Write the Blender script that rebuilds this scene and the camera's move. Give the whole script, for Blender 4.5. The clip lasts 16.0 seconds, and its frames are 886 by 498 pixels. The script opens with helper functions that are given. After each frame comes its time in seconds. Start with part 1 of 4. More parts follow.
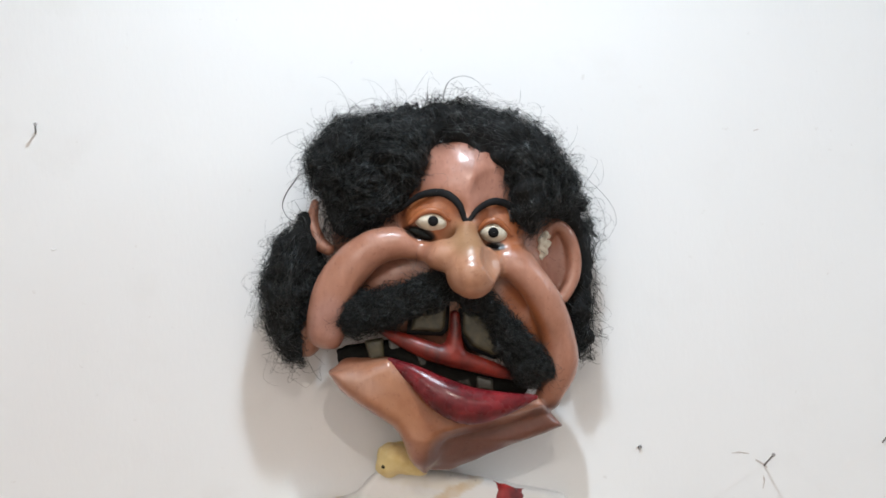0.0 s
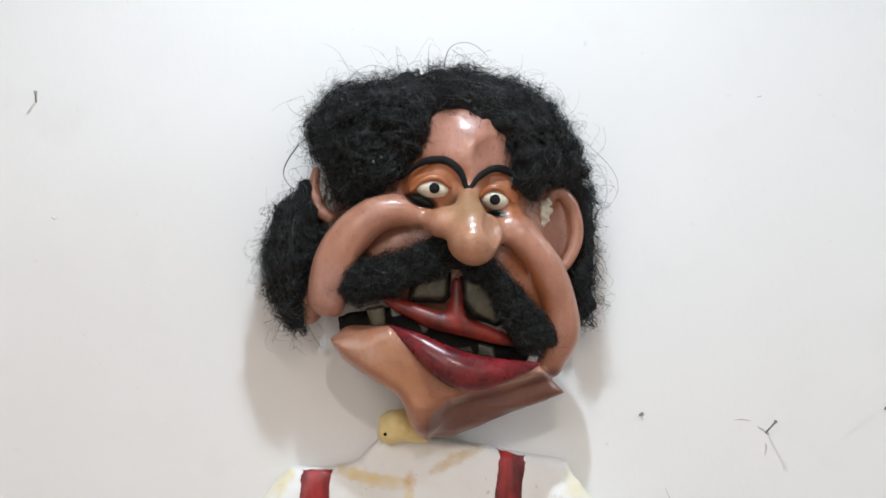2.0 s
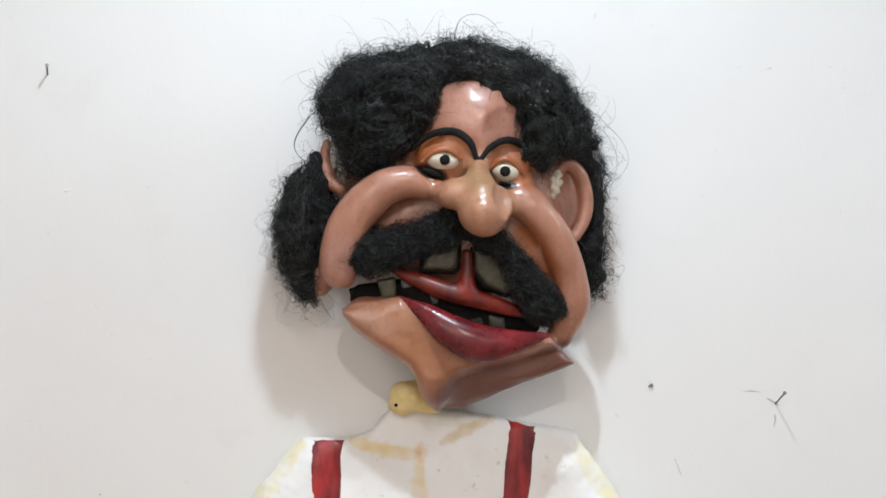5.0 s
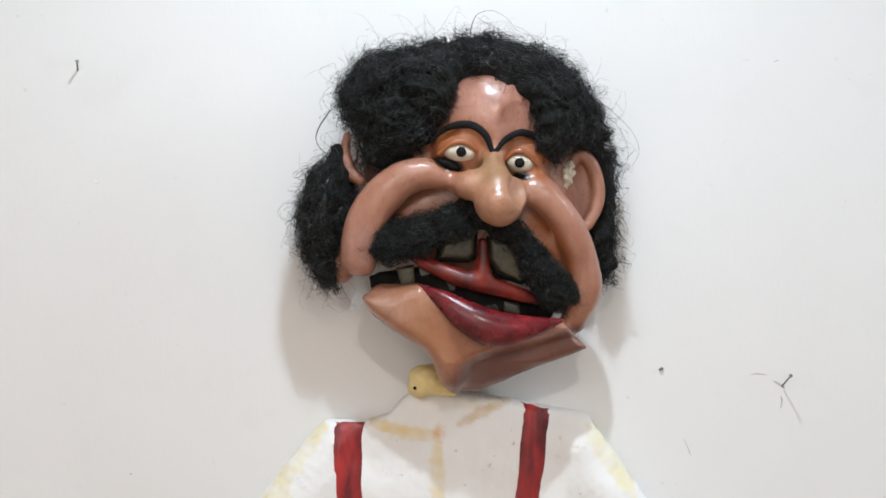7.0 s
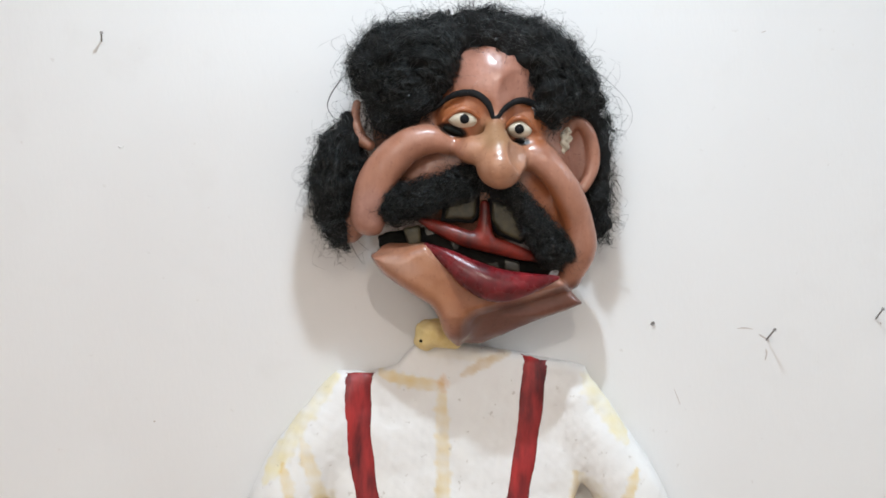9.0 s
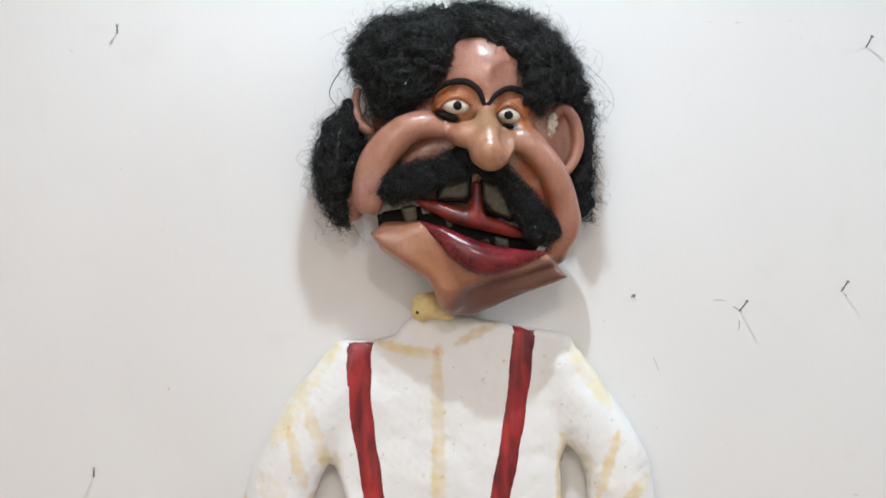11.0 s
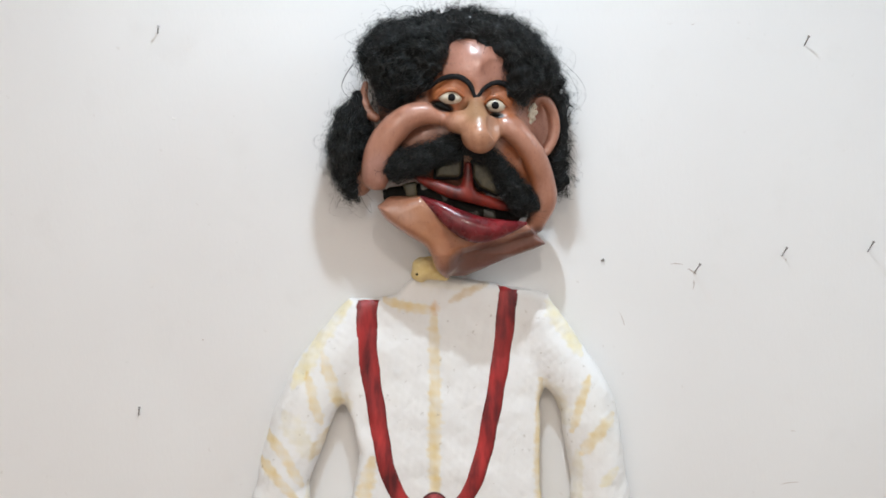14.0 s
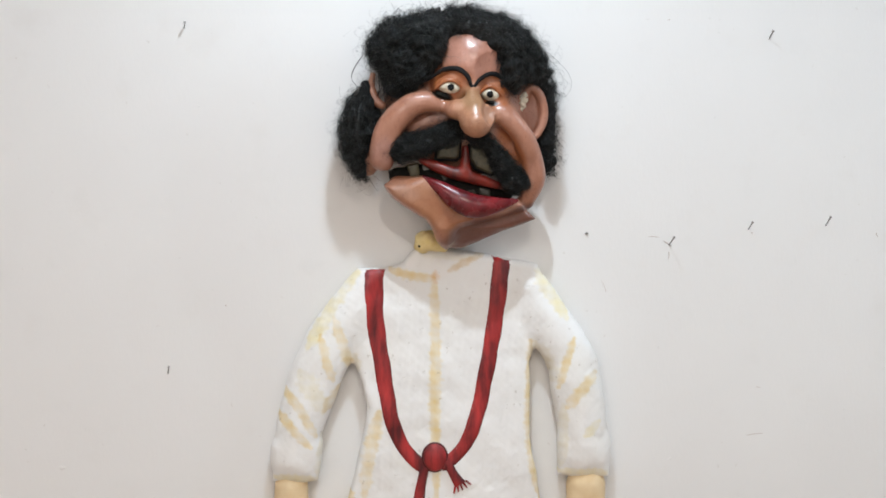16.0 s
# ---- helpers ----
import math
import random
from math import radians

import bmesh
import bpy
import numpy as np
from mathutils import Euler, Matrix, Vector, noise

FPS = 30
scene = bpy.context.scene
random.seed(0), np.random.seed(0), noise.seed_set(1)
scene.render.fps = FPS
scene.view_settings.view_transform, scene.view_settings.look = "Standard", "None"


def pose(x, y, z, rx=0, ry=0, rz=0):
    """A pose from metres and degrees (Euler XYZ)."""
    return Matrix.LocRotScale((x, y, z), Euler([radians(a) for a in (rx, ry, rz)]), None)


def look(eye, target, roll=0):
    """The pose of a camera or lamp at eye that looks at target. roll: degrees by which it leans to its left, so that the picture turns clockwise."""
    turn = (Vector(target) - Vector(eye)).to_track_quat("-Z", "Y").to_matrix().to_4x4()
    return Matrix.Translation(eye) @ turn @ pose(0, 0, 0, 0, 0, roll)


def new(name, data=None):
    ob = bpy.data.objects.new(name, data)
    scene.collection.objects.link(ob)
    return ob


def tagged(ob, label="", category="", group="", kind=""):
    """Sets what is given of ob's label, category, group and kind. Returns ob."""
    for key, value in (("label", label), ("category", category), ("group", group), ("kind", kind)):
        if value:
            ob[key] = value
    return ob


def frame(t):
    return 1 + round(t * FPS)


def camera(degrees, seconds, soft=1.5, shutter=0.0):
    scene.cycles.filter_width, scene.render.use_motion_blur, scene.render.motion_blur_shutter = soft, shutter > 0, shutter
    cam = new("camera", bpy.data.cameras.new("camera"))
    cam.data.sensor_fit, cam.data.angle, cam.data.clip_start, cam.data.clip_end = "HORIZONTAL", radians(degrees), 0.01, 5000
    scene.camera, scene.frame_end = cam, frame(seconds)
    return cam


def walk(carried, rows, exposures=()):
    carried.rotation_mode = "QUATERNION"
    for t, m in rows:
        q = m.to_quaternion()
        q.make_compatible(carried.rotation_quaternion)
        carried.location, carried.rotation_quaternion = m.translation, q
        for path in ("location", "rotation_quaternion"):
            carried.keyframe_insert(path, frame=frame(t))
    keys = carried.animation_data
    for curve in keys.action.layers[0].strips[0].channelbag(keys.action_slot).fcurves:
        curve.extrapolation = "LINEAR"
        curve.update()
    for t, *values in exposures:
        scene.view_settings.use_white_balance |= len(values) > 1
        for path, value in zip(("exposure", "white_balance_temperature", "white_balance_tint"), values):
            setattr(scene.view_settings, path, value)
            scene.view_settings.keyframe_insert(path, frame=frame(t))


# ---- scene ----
cam = camera(38.0, 16.0, soft=1.7)
PATH = [
    (0, (-0.104, -1.736, 1.716), (0.038, 0.257, 1.816), 0.2),
    (0.5, (-0.1, -1.735, 1.721), (0.036, 0.258, 1.826), 0.2),
    (1, (-0.096, -1.735, 1.729), (0.034, 0.259, 1.803), 0.1),
    (1.5, (-0.096, -1.734, 1.714), (0.034, 0.261, 1.784), 0.1),
    (2, (-0.099, -1.733, 1.709), (0.035, 0.261, 1.767), 0.1),
    (2.5, (-0.091, -1.733, 1.708), (0.035, 0.263, 1.754), 0.1),
    (3, (-0.092, -1.732, 1.703), (0.035, 0.263, 1.746), 0.0),
    (3.5, (-0.089, -1.732, 1.712), (0.033, 0.264, 1.736), 0.0),
    (4, (-0.093, -1.732, 1.698), (0.032, 0.264, 1.731), 0.0),
    (6.5, (-0.109, -1.775, 1.705), (-0.004, 0.222, 1.709), -0.0),
    (7, (-0.108, -1.798, 1.709), (-0.01, 0.199, 1.705), -0.1),
    (7.5, (-0.113, -1.828, 1.706), (-0.013, 0.17, 1.693), -0.1),
    (8, (-0.116, -1.848, 1.697), (-0.016, 0.15, 1.67), -0.1),
    (8.5, (-0.114, -1.876, 1.706), (-0.02, 0.121, 1.659), -0.1),
    (9, (-0.114, -1.906, 1.71), (-0.022, 0.091, 1.645), -0.1),
    (11.5, (-0.13, -2.082, 1.709), (-0.022, -0.087, 1.614), -0.2),
    (12, (-0.136, -2.134, 1.703), (-0.025, -0.139, 1.609), -0.1),
    (12.5, (-0.139, -2.201, 1.716), (-0.03, -0.207, 1.605), -0.1),
    (13, (-0.145, -2.251, 1.718), (-0.032, -0.258, 1.599), -0.1),
    (13.5, (-0.155, -2.327, 1.731), (-0.036, -0.335, 1.595), -0.1),
    (14, (-0.153, -2.368, 1.731), (-0.033, -0.377, 1.586), -0.2),
    (14.5, (-0.153, -2.373, 1.729), (-0.034, -0.383, 1.569), -0.1),
    (15, (-0.164, -2.417, 1.735), (-0.038, -0.428, 1.564), -0.2),
    (15.5, (-0.171, -2.521, 1.739), (-0.045, -0.532, 1.562), -0.2),
    (16, (-0.19, -2.619, 1.754), (-0.053, -0.633, 1.566), -0.2),
]
walk(cam, [(t, look(eye, target, roll)) for t, eye, target, roll in PATH])

# ---- light: two cool ceiling lamps near the wall, a warm one behind, four unseen fill tubes added further back in the room ----
CEILING = 2.85
LAMPS = [((-0.02, -0.76), 17.8, (0.74, 0.877, 1.0)), ((1.9, -0.80), 20.5, (0.73, 0.88, 1.0)), ((0.05, -2.35), 20.0, (1.0, 0.912, 0.825))]
# no such tubes are known; added for soft warm fill, strongest from the left
FILL_TUBES = [((-1.3, -2.8), 20.0), ((1.3, -2.8), 5.0), ((-1.3, -3.8), 19.0), ((1.3, -3.8), 5.0)]
WARM = (1.0, 0.937, 0.88)
world = bpy.data.worlds.new("room_air")
world.use_nodes = True
world.node_tree.nodes["Background"].inputs[0].default_value = (0.8, 0.9, 1.0, 1)
world.node_tree.nodes["Background"].inputs[1].default_value = 0.05
scene.world = world
for (lx, ly), watts, tone in LAMPS:
    lamp = bpy.data.lights.new("ceiling_lamp_light", "AREA")
    lamp.shape, lamp.size, lamp.energy, lamp.color = "DISK", 0.055, watts, tone
    new("ceiling_lamp_light", lamp).matrix_world = pose(lx, ly, CEILING - 0.035)
for (lx, ly), watts in FILL_TUBES:
    lamp = bpy.data.lights.new("fill_tube_light", "AREA")
    lamp.shape, lamp.size, lamp.size_y, lamp.energy, lamp.color = "RECTANGLE", 1.2, 0.05, watts, WARM
    new("fill_tube_light", lamp).matrix_world = pose(lx, ly, CEILING - 0.09)


# ---- materials ----
class Nodes:
    """A small builder for node materials."""

    def __init__(self, name, roughness=0.5, metallic=0.0, specular=0.5):
        self.mat = bpy.data.materials.new(name)
        self.mat.use_nodes = True
        self.tree = self.mat.node_tree
        self.bsdf = self.tree.nodes["Principled BSDF"]
        self.bsdf.inputs["Roughness"].default_value = roughness
        self.bsdf.inputs["Metallic"].default_value = metallic
        self.bsdf.inputs["Specular IOR Level"].default_value = specular
        self.coord = self.tree.nodes.new("ShaderNodeTexCoord").outputs["Object"]

    def put(self, a, b):
        self.tree.links.new(a, b)

    def noise(self, scale, detail=4.0, rough=0.55, stretch=None):
        n = self.tree.nodes.new("ShaderNodeTexNoise")
        n.inputs["Scale"].default_value, n.inputs["Detail"].default_value, n.inputs["Roughness"].default_value = scale, detail, rough
        source = self.coord
        if stretch:
            m = self.tree.nodes.new("ShaderNodeMapping")
            m.inputs["Scale"].default_value = stretch
            self.put(source, m.inputs["Vector"])
            source = m.outputs[0]
        self.put(source, n.inputs["Vector"])
        return n.outputs["Fac"]

    def span(self, value, low, high, to_low=0.0, to_high=1.0):
        n = self.tree.nodes.new("ShaderNodeMapRange")
        for k, v in zip(("From Min", "From Max", "To Min", "To Max"), (low, high, to_low, to_high)):
            n.inputs[k].default_value = v
        self.put(value, n.inputs["Value"])
        return n.outputs["Result"]

    def mix(self, fac, a, b, mode="MIX"):
        n = self.tree.nodes.new("ShaderNodeMix")
        n.data_type, n.blend_type = "RGBA", mode
        for socket, v in ((n.inputs[0], fac), (n.inputs[6], a), (n.inputs[7], b)):
            if isinstance(v, (int, float)):
                socket.default_value = v
            elif isinstance(v, tuple):
                socket.default_value = (*v, 1)
            else:
                self.put(v, socket)
        return n.outputs[2]

    def attribute(self, name):
        n = self.tree.nodes.new("ShaderNodeAttribute")
        n.attribute_name = name
        return n

    def times(self, a, b):
        n = self.tree.nodes.new("ShaderNodeMath")
        n.operation = "MULTIPLY"
        for socket, v in zip(n.inputs, (a, b)):
            if isinstance(v, (int, float)):
                socket.default_value = v
            else:
                self.put(v, socket)
        return n.outputs[0]

    def bump(self, height, distance, strength=1.0):
        n = self.tree.nodes.new("ShaderNodeBump")
        n.inputs["Strength"].default_value, n.inputs["Distance"].default_value = strength, distance
        self.put(height, n.inputs["Height"])
        before = self.bsdf.inputs["Normal"].links
        if before:
            self.put(before[0].from_socket, n.inputs["Normal"])
        self.put(n.outputs[0], self.bsdf.inputs["Normal"])

    def done(self, colour=None, rough=None):
        if colour is not None:
            self.put(colour, self.bsdf.inputs["Base Color"])
        if rough is not None:
            self.put(rough, self.bsdf.inputs["Roughness"])
        return self.mat


def wall_paint():
    m = Nodes("wall_paint", 0.55, specular=0.35)
    c = m.mix(m.span(m.noise(1.3, 3), 0.35, 0.7), (0.80, 0.80, 0.795), (0.765, 0.76, 0.755))
    c = m.mix(m.span(m.noise(9.0, 5), 0.58, 0.8, 0, 0.35), c, (0.70, 0.685, 0.665))
    c = m.mix(m.span(m.noise(60.0, 3), 0.69, 0.75, 0, 0.35), c, (0.58, 0.55, 0.52))
    m.bump(m.noise(7.0, 3), 0.004, 0.25)
    m.bump(m.noise(160.0, 3, stretch=(1, 1, 0.4)), 0.0006, 0.35)
    return m.done(c, m.span(m.noise(14.0), 0.3, 0.7, 0.45, 0.65))


def painted_skin():
    m = Nodes("painted_skin", 0.3, specular=0.5)
    m.bsdf.inputs["Coat Weight"].default_value, m.bsdf.inputs["Coat Roughness"].default_value = 0.55, 0.25
    tone = m.attribute("paint").outputs["Color"]

    def glaze(fac, below, colour):
        return m.mix(fac, below, m.mix(1.0, tone, colour, "MULTIPLY"))

    c = glaze(m.span(m.noise(9.0, 4, 0.6), 0.40, 0.68, 0, 0.75), tone, (1.14, 1.22, 1.34))
    c = glaze(m.span(m.noise(13.0, 5, 0.7), 0.44, 0.70, 0, 0.7), c, (0.66, 0.58, 0.54))
    c = glaze(m.span(m.noise(28.0, 5), 0.42, 0.75, 0, 0.5), c, (0.72, 0.60, 0.54))
    c = glaze(m.span(m.noise(60.0, 4, 0.6, (1.0, 1.0, 0.22)), 0.48, 0.70, 0, 0.5), c, (1.22, 1.28, 1.36))
    c = glaze(m.span(m.noise(150.0, 3), 0.60, 0.70, 0, 0.4), c, (0.52, 0.42, 0.38))
    c = glaze(m.span(m.noise(90.0, 6, 0.75), 0.64, 0.68, 0, 0.35), c, (1.5, 1.7, 1.8))
    m.bump(m.noise(38.0, 3), 0.003, 0.35)
    m.bump(m.noise(120.0, 3, 0.6, (1, 1, 0.35)), 0.0010, 0.4)
    return m.done(c, m.span(m.noise(36.0, 5), 0.3, 0.7, 0.28, 0.52))


def plaster():
    m = Nodes("painted_plaster", 0.6, specular=0.3)
    stain = m.attribute("paint")
    c = m.mix(m.span(m.noise(11.0, 5), 0.35, 0.75, 0, 0.6), (0.84, 0.84, 0.835), (0.76, 0.75, 0.735))
    c = m.mix(m.span(m.noise(75.0, 3), 0.67, 0.74, 0, 0.5), c, (0.45, 0.42, 0.38))
    c = m.mix(m.span(m.noise(4.5, 5, 0.65), 0.5, 0.75, 0, 0.2), c, (0.80, 0.75, 0.62))
    c = m.mix(1.0, c, stain.outputs["Color"], "MULTIPLY")
    m.bump(m.noise(13.0, 3), 0.008, 0.22)
    m.bump(m.noise(110.0, 4), 0.0012, 0.35)
    return m.done(c, m.span(m.noise(30.0), 0.3, 0.7, 0.45, 0.7))


def red_paint(name, dark, light, rough, scale=(1, 1, 1)):
    m = Nodes(name, rough, specular=0.5)
    c = m.mix(m.span(m.noise(34.0, 5, stretch=scale), 0.35, 0.68), dark, light)
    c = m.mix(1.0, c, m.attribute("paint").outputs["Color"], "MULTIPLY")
    m.bump(m.noise(70.0, 3), 0.0012, 0.3)
    return m.done(c, m.span(m.noise(50.0), 0.3, 0.7, rough - 0.07, rough + 0.1))


def plain(name, a, b, rough, scale=40.0, metallic=0.0, relief=0.0006, specular=0.5):
    m = Nodes(name, rough, metallic, specular)
    c = m.mix(m.span(m.noise(scale, 5), 0.35, 0.7), a, b)
    m.bump(m.noise(scale * 3, 3), relief, 0.4)
    return m.done(c, m.span(m.noise(scale * 1.7), 0.3, 0.7, max(rough - 0.08, 0.05), min(rough + 0.1, 1)))


def hair_mat(name, tone, rough, glint_tone=None):
    m = Nodes(name, rough, specular=0.45)
    c = m.mix(m.span(m.noise(55.0, 4), 0.35, 0.7), tone, tuple(1.9 * v for v in tone))
    if glint_tone:
        each = m.tree.nodes.new("ShaderNodeNewGeometry").outputs["Random Per Island"]
        # some strands get a lighter base colour in place of glints
        c = m.mix(m.span(each, 0.82, 1.0, 0, 1), c, glint_tone)
        return m.done(c, m.span(each, 0.0, 1.0, rough + 0.08, rough - 0.05))
    m.bump(m.noise(300.0, 4, 0.7), 0.004, 0.8)
    return m.done(c)


WALL = wall_paint()
SKIN, SHIRT = painted_skin(), plaster()
LIP = red_paint("lip_red", (0.070, 0.005, 0.008), (0.21, 0.013, 0.018), 0.27)
GUM = red_paint("gum_red", (0.045, 0.004, 0.004), (0.25, 0.022, 0.012), 0.38)
STRAP = red_paint("strap_red", (0.085, 0.006, 0.009), (0.50, 0.032, 0.032), 0.45, (1.3, 1, 0.3))
DARK_RED = plain("dark_red_outline", (0.06, 0.006, 0.008), (0.10, 0.009, 0.011), 0.45)
TOOTH = plain("olive_tooth", (0.030, 0.027, 0.015), (0.095, 0.082, 0.043), 0.4, 70)
DULL = plain("dull_tooth", (0.018, 0.018, 0.015), (0.085, 0.085, 0.07), 0.3)
PALE = plain("pale_tooth", (0.10, 0.098, 0.086), (0.22, 0.215, 0.195), 0.4)
HAND = plain("hand_paint", (0.70, 0.52, 0.30), (0.78, 0.62, 0.40), 0.5, 30)
BLACK = plain("black_paint", (0.004, 0.004, 0.005), (0.010, 0.009, 0.009), 0.7, specular=0.2)
HOLE = plain("dark_mouth", (0.003, 0.003, 0.003), (0.014, 0.014, 0.011), 0.9, specular=0.15)
EYE_WHITE = plain("eye_white", (0.66, 0.61, 0.50), (0.55, 0.49, 0.38), 0.25, 60)
FOAM = plain("yellow_foam", (0.72, 0.56, 0.24), (0.82, 0.68, 0.36), 0.75, 60, relief=0.002)
# blacker than the strands: shade in the gaps is put into this colour
HAIR_CORE = hair_mat("wig_mass", (0.0014, 0.0017, 0.0018), 0.9)
HAIR = hair_mat("wig_hair", (0.0060, 0.0076, 0.0078), 0.28, (0.075, 0.083, 0.085))
# lighter copy of the wig hair, with lit strands put into its colour
HAIR_GLINT = hair_mat("glint_hair", (0.012, 0.014, 0.0145), 0.26, (0.075, 0.082, 0.084))
WAX = plain("dried_glue", (0.62, 0.56, 0.44), (0.74, 0.68, 0.56), 0.5, 90)
STEEL = plain("nail_steel", (0.16, 0.145, 0.135), (0.32, 0.29, 0.27), 0.45, 400, 0.6)
CEIL = plain("ceiling_paint", (0.78, 0.78, 0.77), (0.72, 0.72, 0.71), 0.8, 6)
FLOOR = plain("floor_tile", (0.44, 0.34, 0.27), (0.37, 0.28, 0.22), 0.35, 5)
GLOW = bpy.data.materials.new("lamp_glow")
GLOW.use_nodes = True
GLOW.node_tree.nodes["Principled BSDF"].inputs["Emission Color"].default_value = (0.9, 0.96, 1.0, 1)
GLOW.node_tree.nodes["Principled BSDF"].inputs["Emission Strength"].default_value = 4.0
ENAMEL = plain("white_enamel", (0.8, 0.8, 0.8), (0.76, 0.76, 0.75), 0.3, 8)
PUTTY = plain("wall_filler", (0.80, 0.80, 0.79), (0.74, 0.735, 0.73), 0.8, 120, relief=0.001)
RUST = plain("rust_mark", (0.48, 0.42, 0.39), (0.62, 0.58, 0.55), 0.8, 150)
MATS = [SKIN, SHIRT, LIP, GUM, STRAP, TOOTH, PALE, BLACK, HOLE, EYE_WHITE, FOAM, HAIR_CORE, HAIR, HAIR_GLINT, WAX, HAND, DULL, DARK_RED]


# ---- the room ----
def box_mesh(name, low, high, mat, bevel=0.0):
    bm = bmesh.new()
    bmesh.ops.create_cube(bm, size=1)
    for v in bm.verts:
        v.co = Vector([(l + h) / 2 + c * (h - l) for l, h, c in zip(low, high, v.co)])
    if bevel:
        bmesh.ops.bevel(bm, geom=bm.edges[:], offset=bevel, segments=2, affect="EDGES")
    me = bpy.data.meshes.new(name)
    bm.to_mesh(me)
    bm.free()
    me.materials.append(mat)
    return new(name, me)


X0, X1, Y0 = -3.2, 3.6, -4.2
for name, low, high, mat, label in (
    ("wall_north", (X0, 0.0, 0.0), (X1, 0.15, CEILING), WALL, "off-white painted plaster wall with nails and scuffs"),
    ("wall_south", (X0, Y0 - 0.15, 0.0), (X1, Y0, CEILING), WALL, "plain off-white painted wall"),
    ("wall_west", (X0 - 0.15, Y0 - 0.15, 0.0), (X0, 0.15, CEILING), WALL, "plain off-white painted wall"),
    ("wall_east", (X1, Y0 - 0.15, 0.0), (X1 + 0.15, 0.15, CEILING), WALL, "plain off-white painted wall"),
    ("floor", (X0 - 0.15, Y0 - 0.15, -0.1), (X1 + 0.15, 0.15, 0.0), FLOOR, "plain brown tiled floor"),
    ("ceiling", (X0 - 0.15, Y0 - 0.15, CEILING), (X1 + 0.15, 0.15, CEILING + 0.1), CEIL, "plain white ceiling"),
):
    tagged(box_mesh(name, low, high, mat), label, name.split("_")[0], kind="structure")


def disc(name, x, y, z, radius, depth, mat, parent=None, lower=None):
    bm = bmesh.new()
    bmesh.ops.create_cone(bm, cap_ends=True, segments=40, radius1=lower or radius, radius2=radius, depth=depth, matrix=Matrix.Translation((x, y, z)))
    me = bpy.data.meshes.new(name)
    bm.to_mesh(me)
    bm.free()
    me.materials.append(mat)
    ob = new(name, me)
    ob.parent = parent
    return ob


for (lx, ly), watts, tone in LAMPS:
    light = disc("ceiling_light", lx, ly, CEILING - 0.01, 0.075, 0.02, ENAMEL, None, 0.065)
    disc("diffuser", lx, ly, CEILING - 0.0235, 0.052, 0.007, GLOW, light)
    tagged(light, "small round white ceiling lamp, switched on", "lamp", "round ceiling lamps")
# fixtures for the added fill tubes
for (lx, ly), watts in FILL_TUBES:
    batten = tagged(box_mesh("fill_tube", (lx - 0.62, ly - 0.03, CEILING - 0.045), (lx + 0.62, ly + 0.03, CEILING), ENAMEL, 0.006), "unseen white ceiling batten with one lit tube, added for fill light", "lamp", "tube lamps")
    bm = bmesh.new()
    bmesh.ops.create_cone(bm, cap_ends=True, segments=16, radius1=0.013, radius2=0.013, depth=1.2, matrix=pose(lx, ly, CEILING - 0.062, 0, 90, 0))
    me = bpy.data.meshes.new("tube")
    bm.to_mesh(me)
    bm.free()
    me.materials.append(GLOW)
    new("tube", me).parent = batten


# ---- solid shapes from distance fields ----
def spline(points, radii, steps=7):
    """A smooth line through the points, with radii."""
    p = np.array([(*a, r) for a, r in zip(points, radii)], float)
    p = np.vstack([2 * p[0] - p[1], p, 2 * p[-1] - p[-2]])
    out = []
    for a, b, c, d in zip(p, p[1:], p[2:], p[3:]):
        for t in np.arange(steps) / steps:
            out.append(0.5 * (2 * b + (c - a) * t + (2 * a - 5 * b + 4 * c - d) * t**2 + (3 * b - a - 3 * c + d) * t**3))
    out.append(p[-2])
    return np.array(out)


